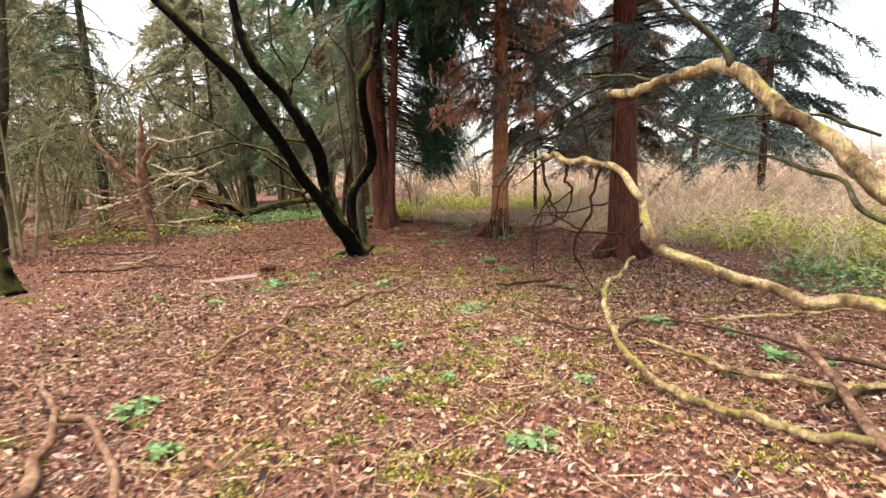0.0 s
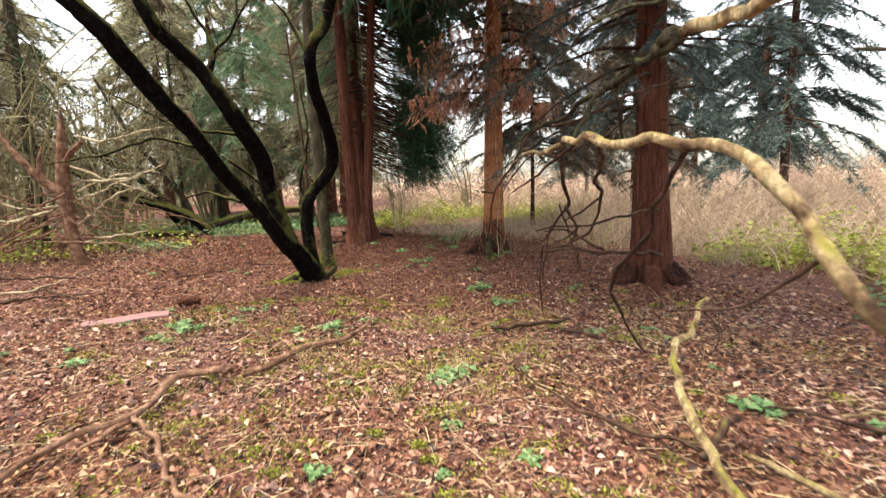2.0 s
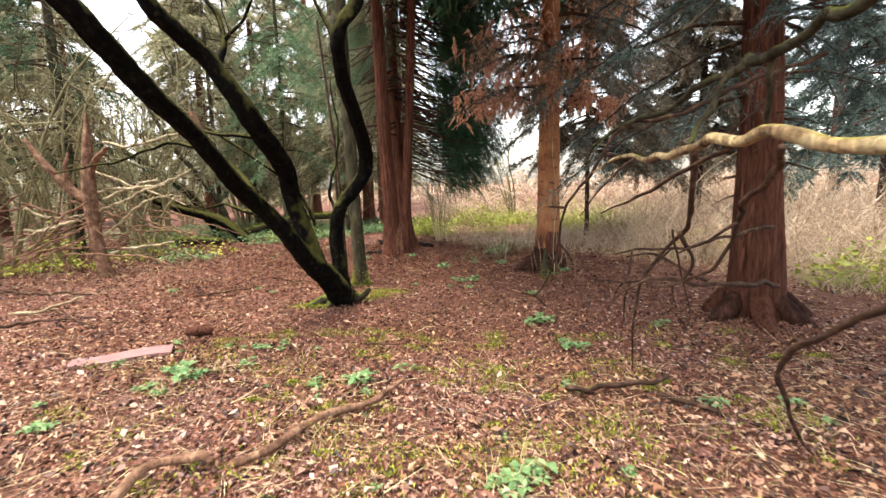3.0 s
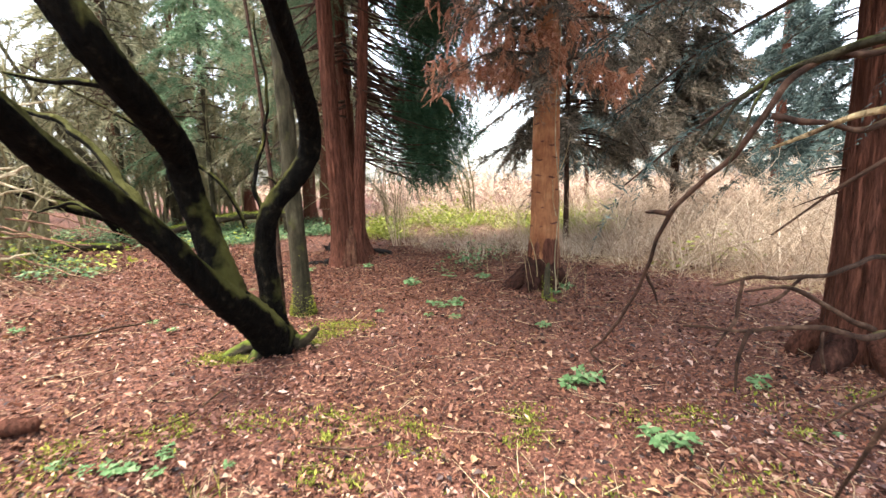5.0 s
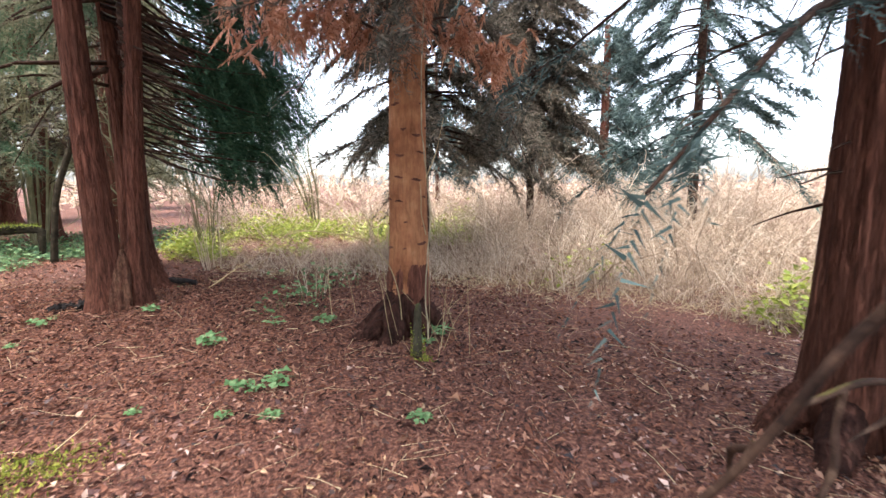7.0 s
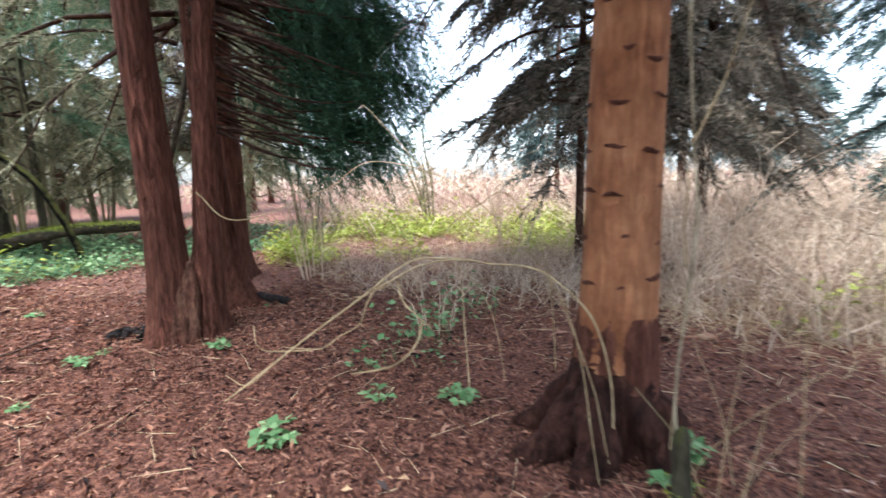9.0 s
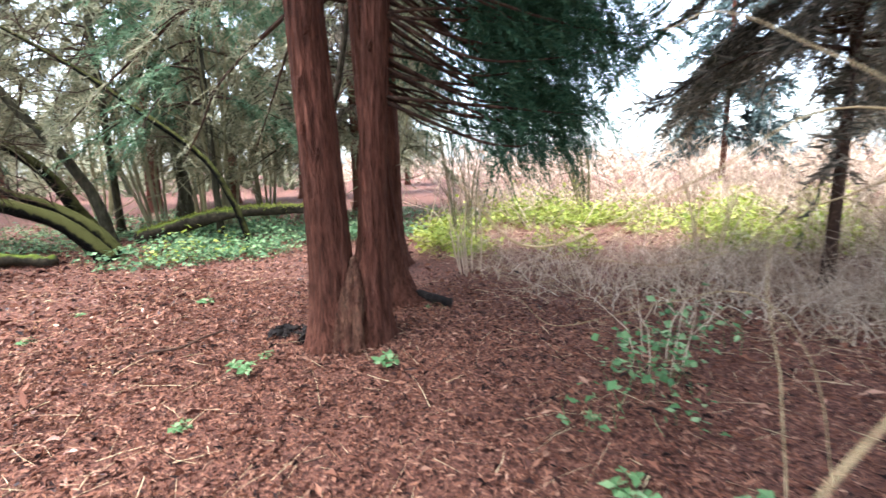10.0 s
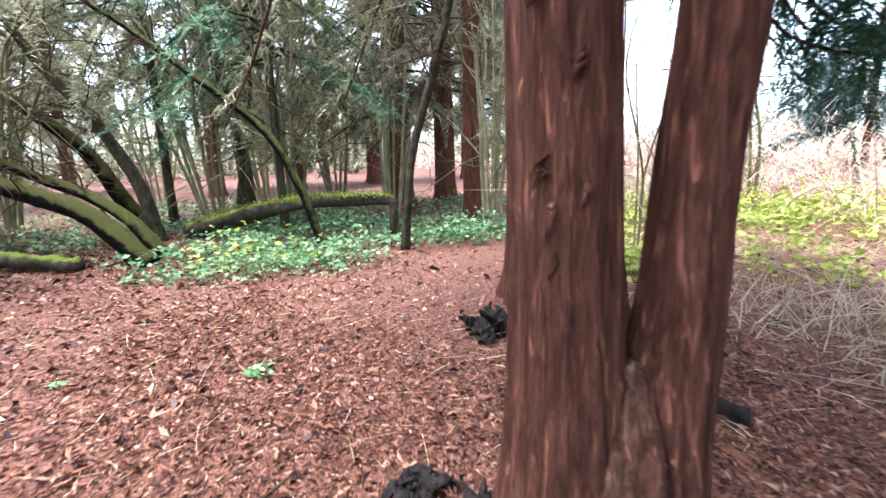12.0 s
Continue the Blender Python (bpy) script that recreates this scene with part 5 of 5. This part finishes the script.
for k, (p, m, q) in enumerate((
        ((-8.6, 11.07, 0.7), (-6.63, 11.07, 1.33), (-5.05, 11.07, 1.92)), ((-8.65, 11.32, 1.31), (-8.0, 11.32, 1.1), (-7.2, 11.3, 1.17)), ((-7.15, 11.4, 0.72), (-6.4, 11.5, 1.3), (-5.76, 11.57, 1.5)),
        ((-7.49, 11.6, 2.02), (-6.87, 11.7, 1.77), (-5.68, 11.82, 1.28)), ((-6.95, 11.07, 1.57), (-6.19, 11.07, 1.64), (-5.58, 11.07, 1.66)), ((-8.72, 11.32, 0.88), (-8.14, 11.32, 0.9), (-7.2, 11.25, 1.14)),
        ((-6.98, 11.3, 1.43), (-6.43, 11.57, 1.72), (-6.0, 11.57, 1.78)), ((-6.86, 11.32, 2.5), (-6.27, 11.32, 2.43), (-5.12, 11.32, 2.67)), ((-6.95, 11.1, 0.4), (-6.02, 11.07, 0.56), (-5.51, 11.07, 0.61)))):
    limb("dead_stick", "bleached bare branch fanning out from the broken tree", [(*p, 0.026), (*m, 0.023), (*q, 0.01)], BLEACHED, 9, 790 + k, group="tangle of dead sticks")
limb("fallen_stick", "pale bare stick lying on the litter", [(-5.9, 8.2, 0.04, 0.02), (-5.55, 8.4, 0.04, 0.018), (-5.7, 9.16, 0.04, 0.01)], BLEACHED, 8, 801, group="sticks on the ground")


def mossy_log():
    t = thing("mossy_log", "fallen dark log thickly covered in green moss among ivy", "log")
    sh = Shape()
    tube(sh, [(-7.6, 18.0, 0.08, 0.15), (-7.0, 18.1, 0.25, 0.15), (-6.3, 18.2, 0.45, 0.14), (-5.6, 18.2, 0.56, 0.11), (-4.8, 18.2, 0.6, 0.09), (-4.18, 18.2, 0.6, 0.08), (-4.12, 18.2, 0.45, 0.07), (-4.14, 18.2, 0.1, 0.06)], 16, 0.1, 0.09, 0.03, 5, 760)
    part("log", sh, MOSSLOG, t)
    rng = np.random.default_rng(761)
    sh = Shape()
    c = curve([(-7.6, 18.0, 0.22), (-7.0, 18.1, 0.38), (-6.3, 18.2, 0.56), (-5.6, 18.2, 0.66), (-4.8, 18.2, 0.68), (-4.2, 18.2, 0.67)], 0.05)
    i = rng.integers(0, len(c), 2200)
    at = c[i] + np.stack((rng.normal(0, 0.03, 2200), rng.normal(0, 0.06, 2200), rng.normal(-0.01, 0.025, 2200)), -1)
    leaves(sh, at, rng.normal(size=(2200, 3)) + (0, 0, 0.6), 0.05, 0.35, 0.1, rng)
    part("moss", sh, MOSS, t, "bright green moss", smooth=False)


mossy_log()
limb("fallen_log", "old mossy log lying flat in the litter", [(-9.2, 15.8, 0.08, 0.1), (-8.2, 15.9, 0.1, 0.1), (-7.4, 16.0, 0.08, 0.09)], MOSSLOG, 14, 770)


# ---- low growth ----
def ground_cover(name, label, category, mat, patches, seed, leaf, high, stem=True, width=0.75):
    """Leafy cover: leaves held above the ground on short stems. patches: x, y, rx, ry, count."""
    rng = np.random.default_rng(seed)
    sh = Shape()
    for x, y, rx, ry, n in patches:
        a, r = rng.uniform(0, 6.283, n), np.sqrt(rng.uniform(0, 1, n))
        clump = 0.12 * np.sin(9 * a) * r
        px, py = x + rx * (r + clump) * np.cos(a), y + ry * (r + clump) * np.sin(a)
        h = high * rng.beta(1.4, 2.0, n) * (1.1 - 0.7 * r ** 2) * (0.7 + 0.5 * np.sin(3 * px + 1) * np.sin(2.3 * py))
        at = np.stack((px, py, ground_z(px, py) + 0.02 + np.maximum(h, 0)), -1)
        b = rng.uniform(0, 6.283, n)
        way = np.stack((np.cos(b), np.sin(b), rng.normal(0, 0.35, n)), -1)
        nor = np.stack((rng.normal(0, 0.5, n), rng.normal(0, 0.5, n), np.ones(n)), -1)
        leaves(sh, at, way, leaf * rng.uniform(0.5, 1.4, n), width, 0.12, rng, nor)
        if stem:
            k = n // 6
            twigs(sh, np.stack((px[:k], py[:k], ground_z(px[:k], py[:k])), -1), np.stack((rng.normal(0, 0.3, k), rng.normal(0, 0.3, k), np.ones(k)), -1), np.maximum(at[:k, 2], 0.05), 0.003, segs=2, rng=rng)
    return tagged(part(name, sh, mat, smooth=False), label, category, kind="stuff")


ground_cover("ivy_carpet", "glossy ivy and bramble leaves carpeting the wood's edge", "ivy", IVY,
             ((-5.6, 16.6, 1.7, 1.0, 1500), (-5.2, 18.6, 2.6, 1.2, 3600), (-7.5, 19.5, 2.5, 1.2, 2600), (-3.2, 19, 1.5, 1.0, 1600), (-9, 17.2, 1.5, 0.6, 800), (-10, 21, 3, 2, 2200), (-6.5, 22.5, 3.5, 1.8, 2200), (-2.8, 22, 2.2, 1.6, 1300), (-12, 18.5, 2.2, 1.2, 900), (-13, 15.5, 2, 1, 500), (-6.2, 12.4, 0.7, 0.5, 260), (-8.2, 14.2, 1.3, 0.5, 500)), 800, 0.075, 0.42)
rng4 = np.random.default_rng(811)
CLUMPS = [(rng4.uniform(-2.2, 6.5), rng4.uniform(16.6, 21.5), rng4.uniform(0.4, 1.1), rng4.uniform(0.4, 0.9)) for _ in range(26)]
ground_cover("bramble_patch", "sunlit yellow-green bramble leaves behind the conifers", "brambles", HERBYELLOW,
             [(*q, int(q[2] * q[3] * 900)) for q in CLUMPS] + [(-5.3, 16.4, 0.9, 0.4, 110), (6.2, 8.6, 1.2, 0.9, 500), (6.5, 6.0, 1.4, 1.2, 700), (4.6, 12.0, 1.0, 0.4, 130), (-7, 13.2, 1.5, 0.8, 350), (-8.5, 11.5, 1.2, 0.6, 350), (8.5, 9.0, 1.6, 1.0, 700), (5.9, 9.3, 1.4, 0.7, 1000), (7.4, 8.2, 1.4, 1.0, 1100), (6.4, 7.0, 0.9, 0.7, 500)], 801, 0.085, 0.95)
ground_cover("evergreen_bramble", "dark green bramble leaves by the thicket", "brambles", HERB,
             ((-5.0, 16.3, 1.2, 0.5, 420), (-4.4, 16.7, 0.7, 0.5, 240), (5.2, 5.6, 1.1, 0.8, 1100), (6.6, 4.6, 1.2, 1.0, 900), (0.85, 13.0, 0.45, 0.3, 110), (0.25, 11.9, 0.4, 0.25, 60), (0.55, 12.4, 0.25, 0.25, 70)), 802, 0.06, 0.6)


def brush():
    """The dry thicket: pale arching stems, thousands of them."""
    rng = np.random.default_rng(820)
    sh = Shape()
    for n, x0, x1, y0, y1, h, r in ((2200, 2.3, 8, 10.6, 14, 0.8, 0.0055), (2400, -0.9, 3.4, 13.0, 16.5, 0.65, 0.005), (4200, 3.5, 14, 11, 19, 1.7, 0.0095), (2200, 5.2, 13, 3.5, 11, 1.2, 0.0085), (3000, -2, 26, 19, 30, 2.1, 0.013), (2200, 12, 32, 0, 24, 2.2, 0.013), (900, -0.4, 2.8, 11.6, 13.2, 0.45, 0.004), (900, 3.4, 5.4, 8.6, 10.8, 0.5, 0.005)):
        x, y = scatter(n, x0, x1, y0, y1, rng)
        keep = np.sin(1.7 * x + 0.6 * y) + np.sin(1.1 * y - 0.8 * x) + rng.normal(0, 1.0, n) > -1.2
        keep &= (y > 15.0 - 0.85 * x + rng.normal(0, 0.35, n)) | (x > 4.6)
        x, y = x[keep], y[keep]
        m = len(x)
        start = np.stack((x, y, ground_z(x, y) - 0.02), -1)
        way = np.stack((rng.normal(0, 0.45, m), rng.normal(0, 0.45, m), np.ones(m)), -1)
        a = rng.uniform(0, 6.283, m)
        L = h * rng.uniform(0.35, 1.35, m)
        bend = np.stack((np.cos(a) * 0.6, np.sin(a) * 0.6, -rng.uniform(0, 0.75, m)), -1)
        c = twigs(sh, start, way, L, r, bend, 3, rng, 0.2)
        p = c[:, 1:].reshape(-1, 3)
        k = rng.integers(0, len(p), m)
        twigs(sh, p[k], rng.normal(size=(len(k), 3)) + (0, 0, 0.4), rng.uniform(0.1, 0.4, len(k)) * h, r * 0.6, (0, 0, -0.3), 2, rng, 0.25)
    tagged(part("dry_thicket", sh, BRUSH), "pale dry bramble and bracken stems in a dense thicket", "brush", kind="stuff")
    sh = Shape()
    for n, x0, x1, y0, y1, h in ((4500, 2.2, 8, 9.4, 13, 0.35), (2200, -0.8, 3.5, 12, 16, 0.3), (3600, 3, 14, 12, 19, 0.6), (2600, -2, 14, 16, 22, 1.1), (500, -9, -5.5, 9, 13.5, 0.4)):
        x, y = scatter(n, x0, x1, y0, y1, rng)
        keep = (y > 14.4 - 0.85 * x + rng.normal(0, 0.5, n)) | (x > 4.6) | (x < -5)
        x, y = x[keep], y[keep]
        n = len(x)
        twigs(sh, np.stack((x, y, ground_z(x, y)), -1), np.stack((rng.normal(0, 1.3, n), rng.normal(0, 1.3, n), np.ones(n)), -1), h * rng.uniform(0.4, 1.2, n), 0.0035, (0, 0, -0.6), 2, rng, 0.15)
    tagged(part("dry_grass", sh, STRAW), "flattened straw-coloured dead grass", "grass", kind="stuff")


brush()
for k, (x, y, n, h, s) in enumerate(((3.9, 13.4, 16, 1.5, 0.9), (5.5, 15.2, 12, 2.0, 1.0), (7.2, 12.5, 14, 1.7, 1.0), (0.6, 12.6, 7, 1.0, 0.4), (-0.75, 15.3, 7, 1.7, 0.5), (9.6, 11.5, 14, 2.1, 1.1), (2.4, 16.2, 9, 1.8, 0.8), (8.0, 17.5, 12, 2.4, 1.1), (11.5, 15, 12, 2.4, 1.1))):
    shrub(x, y, n, h, s, 840 + k, "leafless pale-stemmed bush in the dry thicket", BRUSH, r=0.009 if y > 12.7 else 0.0035, subs=4, twig=6, group="leafless bushes")


def moss_patches():
    rng = np.random.default_rng(860)
    sh = Shape()
    spots = [(-2.05, 8.42, 0.24, 900), (-1.4, 8.75, 0.16, 420), (-1.3, 9.0, 0.2, 420), (-1.2, 9.3, 0.35, 900), (-1.9, 8.35, 0.12, 250), (-5.5, 5.95, 0.25, 300), (0.13, 2.55, 0.1, 120), (0.02, 2.2, 0.12, 160), (0.86, 3.0, 0.14, 150), (1.2, 9.85, 0.07, 100)]
    for k in range(330):
        spots.append((rng.normal(-0.3, 1.5), rng.uniform(1.5, 7.4), rng.uniform(0.05, 0.28), int(rng.uniform(40, 130))))
    for x, y, r, n in spots:
        a, q = rng.uniform(0, 6.283, n), r * np.sqrt(rng.uniform(0, 1, n)) * rng.uniform(0.5, 1.4, n)
        px, py = x + q * np.cos(a), y + q * np.sin(a) * 0.7
        at = np.stack((px, py, ground_z(px, py) + 0.012 + 0.03 * np.maximum(0, 1 - q / r) * rng.uniform(0, 1, n)), -1)
        leaves(sh, at, rng.normal(size=(n, 3)) + (0, 0, 0.8), rng.uniform(0.012, 0.036, n), 0.4, 0.1, rng)
    tagged(part("moss", sh, MOSS, smooth=False), "yellow-green moss tufts growing through the litter", "moss", kind="stuff")


moss_patches()


def herb(seed, size, mat, label):
    rng = np.random.default_rng(seed)
    t = thing("herb", label, "plant", "small green herbs")
    n = 7
    a = np.arange(n) * 2.4 + rng.uniform(0, 1, n)
    way = np.stack((np.cos(a), np.sin(a), rng.uniform(0.8, 2.4, n)), -1)
    paths = []
    for k in range(n):
        st = Shape()
        paths.append(twigs(st, np.zeros((1, 3)) + (0, 0, -0.01), way[k:k + 1], size * rng.uniform(0.5, 1.1, 1), 0.0025, (0, 0, -0.3), 4, rng, 0.1))
        part("stem", st, HERB, t)
    c = np.concatenate(paths)
    for k in range(n):
        lf = Shape()
        m = 4
        b = rng.uniform(0, 6.283) + np.arange(m) * 1.57
        at = c[k, [4, 4, 4, 3]]
        leaves(lf, at, np.stack((np.cos(b), np.sin(b), rng.normal(0, 0.25, m)), -1), size * rng.uniform(0.35, 0.6, m), 0.7, 0.12, rng, np.stack((rng.normal(0, 0.3, m), rng.normal(0, 0.3, m), np.ones(m)), -1))
        part("leaf", lf, mat, t, smooth=False)
    return t


HERBS = [herb(880 + k, 0.1 + 0.015 * k, HERB, "small bright green woodland herb in the litter") for k in range(4)]
rng2 = np.random.default_rng(890)
SPOTS = [(-3.54, 5.62), (-2.77, 5.42), (-2.3, 6.2), (2.03, 4.3), (2.1, 4.2), (2.57, 4.0), (2.57, 3.38), (0.21, 4.93), (0.37, 2.3), (0.5, 2.28), (-1.58, 2.38), (-2.43, 6.38), (-2.2, 6.3), (-1.89, 6.49), (-0.82, 6.14), (0.33, 5.03), (0.73, 7.71), (0.65, 7.66), (0.8, 7.7), (-1.94, 6.86), (-2.31, 6.95), (-0.43, 10.9), (-0.5, 11.0), (1.96, 7.51), (1.37, 10.27), (0.08, 11.3), (1.55, 10.45), (0.57, 11.2), (-2.2, 11.75), (-2.23, 12.45), (-1.21, 12.6), (0.75, 13.0), (-3.46, 13.9), (-0.1, 9.8), (-0.2, 9.9), (0.05, 9.85), (-0.3, 9.5), (0.9, 6.9), (1.0, 6.85), (-2.1, 2.9), (2.9, 3.3)]
for x, y in [(rng2.uniform(-3.2, -0.5), rng2.uniform(5.6, 7.2)) for _ in range(16)] + [(rng2.uniform(-1, 2.5), rng2.uniform(2.2, 7.5)) for _ in range(22)] + [(rng2.uniform(-5, 1.5), rng2.uniform(8.5, 14)) for _ in range(14)]:
    SPOTS.append((x, y))
for k, (x, y) in enumerate(SPOTS):
    m = pose(x, y, float(ground_z(x, y)) + 0.005, 0, 0, rng2.uniform(0, 360))
    s = rng2.uniform(0.7, 1.3) if k < 41 else rng2.uniform(0.4, 0.8)
    if k < 4:
        HERBS[k].matrix_basis = m
    else:
        copy_thing(HERBS[k % 4], m @ Matrix.Scale(s, 4))


def rotten_lump(x, y, size, seed, label, tall=0.7, chunks=9):
    """A heap of crumbling pieces, each lying its own way."""
    rng = np.random.default_rng(seed)
    t = thing("rotten_wood", label, "rotten wood")
    for k in range(chunks):
        a, d = rng.uniform(0, 6.283), size * rng.uniform(0.1, 0.7)
        b, L = rng.uniform(0, 6.283), size * rng.uniform(0.35, 0.8)
        px, py, h = x + d * math.cos(a), y + d * math.sin(a), size * tall * rng.uniform(0.3, 1.0) * (1 - 0.8 * d / size)
        sh = Shape()
        tube(sh, [(px - L * 0.6 * math.cos(b), py - L * 0.6 * math.sin(b), -0.02, size * 0.1), (px, py, h * 0.6, size * 0.13), (px + L * 0.7 * math.cos(b), py + L * 0.7 * math.sin(b), h, size * 0.03)], 7, 0.02, 0.5, seed=seed + k)
        part("chunk", sh, ROT, t, smooth=False)


rotten_lump(-2.28, 13.2, 0.17, 900, "black crumbling rotten wood beside the redwood's foot", 0.3, 18)
rotten_lump(-2.0, 13.1, 0.18, 902, "dark peeling bark shards heaped against the redwood's foot", 0.9, 16)
rotten_lump(-2.22, 14.85, 0.24, 901, "black crumbling rotten stump behind the redwood", 1.2, 18)


def far_wood():
    """The woods beyond, too far to tell tree from tree: stems and hanging foliage; lower hedges to the open side."""
    rng = np.random.default_rng(950)
    for name, label, mat, a0, a1, d0, d1, top, n, size in (
            ("far_wood", "dull olive far woodland closing the view", DULLCONIFER, 112, 300, 34, 52, 9, 3000, 1.4),
            ("far_hedge", "distant brownish hedge and bare trees beyond the thicket", BRUSH, -70, 110, 36, 60, 3.4, 3200, 0.8)):
        sh = Shape()
        a, d = np.radians(rng.uniform(a0, a1, n)), rng.uniform(d0, d1, n)
        z = top * rng.beta(1.0, 1.5, n) * (0.8 + 0.35 * np.sin(a * 9) * np.sin(a * 23 + 1))
        at = np.stack((d * np.cos(a), 8 + d * np.sin(a), np.maximum(z, 0) + 0.2), -1)
        way = np.stack((rng.normal(size=n), rng.normal(size=n), rng.normal(-0.3, 0.5, n)), -1)
        fronds(sh, at, way, size * rng.uniform(0.6, 1.5, n), rng, 18, 0.2, 0.25)
        m = n // 10
        aa, dd = np.radians(rng.uniform(a0, a1, m)), rng.uniform(d0, d1, m)
        twigs(sh, np.stack((dd * np.cos(aa), 8 + dd * np.sin(aa), np.full(m, -0.1)), -1), np.stack((rng.normal(0, 0.12, m), rng.normal(0, 0.12, m), np.ones(m)), -1), top * rng.uniform(0.6, 1.2, m), 0.12 * size, segs=5, rng=rng)
        tagged(part(name, sh, mat, smooth=False), label, "woodland", kind="stuff")


far_wood()


def stub_post():
    t = thing("broken_sapling", "thin broken grey sapling stub, mossy at the foot", "stump")
    sh = Shape()
    tube(sh, [(1.16, 9.96, -0.05, 0.042), (1.17, 9.98, 0.2, 0.036), (1.19, 10.02, 0.4, 0.03), (1.2, 10.03, 0.45, 0.016)], 14, 0.03, 0.08, seed=970)
    part("stub", sh, SLIMBARK, t)
    rng = np.random.default_rng(971)
    n = 500
    a, h = rng.uniform(0, 6.283, n), rng.exponential(0.08, n)
    sh = Shape()
    leaves(sh, np.stack((1.16 + 0.05 * np.cos(a), 9.96 + 0.05 * np.sin(a), np.minimum(h, 0.3)), -1), np.stack((np.cos(a), np.sin(a), rng.uniform(0, 1, n)), -1), 0.02, 0.35, 0.1, rng)
    tagged(part("moss", sh, MOSS, t, smooth=False), "green moss", kind="stuff")


stub_post()
limb("sapling", "thin pale upright leafless sapling beside the conifer's foot",
     [(1.37, 10.29, -0.03, 0.008), (1.36, 10.29, 0.6, 0.006), (1.4, 10.3, 1.3, 0.006), (1.34, 10.32, 2.1, 0.005), (1.4, 10.34, 3.2, 0.004), (1.36, 10.36, 4.2, 0.003)], BLEACHED, 8, 975,
     side_twigs=([(1.36, 10.29, 1.0, 0.005), (1.3, 10.22, 1.2, 0.004), (1.28, 10.2, 1.45, 0.002)], [(1.37, 10.3, 1.5, 0.005), (1.46, 10.25, 1.75, 0.003), (1.5, 10.2, 2.0, 0.002)]), twigmat=BRAMBLE)
rng3 = np.random.default_rng(980)
for k in range(9):
    x, y = 1.3 + rng3.uniform(-0.4, 0.4), 10.2 + rng3.uniform(-0.35, 0.3)
    dx, dy, h = rng3.normal(0, 0.15), rng3.normal(0, 0.12), rng3.uniform(0.4, 1.1)
    limb("dead_stalk", "thin pale dead plant stalk by the conifer's foot", [(x, y, -0.02, 0.0028), (x + dx * 0.5, y + dy * 0.5, h * 0.5, 0.0022), (x + dx * 1.3, y + dy * 1.3, h, 0.0015)], BRAMBLE, 6, 981 + k, group="dead stalks")


def grass_tuft(x, y, seed):
    rng = np.random.default_rng(seed)
    t = thing("grass_tuft", "sparse tuft of straw and green blades in the litter", "grass", "grass tufts")
    for name, mat, n in (("straw", STRAW, 16), ("grass", MOSS, 16)):
        sh = Shape()
        a = rng.uniform(0, 6.283, n)
        s = np.stack((x + rng.normal(0, 0.09, n), y + rng.normal(0, 0.07, n), np.full(n, float(ground_z(x, y)))), -1)
        twigs(sh, s, np.stack((np.cos(a), np.sin(a), rng.uniform(0.6, 2.2, n)), -1), rng.uniform(0.1, 0.28, n), 0.0025, (0, 0, -0.35), 4, rng, 0.1)
        tagged(part(name, sh, mat, t), kind="stuff")


for k, (x, y) in enumerate(((0.15, 4.9), (0.3, 5.1), (-0.1, 4.6), (0.45, 4.7), (-0.9, 5.3), (0.9, 5.6), (-2.3, 6.0), (-2.0, 6.4), (0.7, 3.2), (-0.5, 3.4), (-3.0, 4.4), (1.9, 5.4), (-1.4, 6.6), (0.2, 6.2))):
    grass_tuft(x, y, 1000 + k)
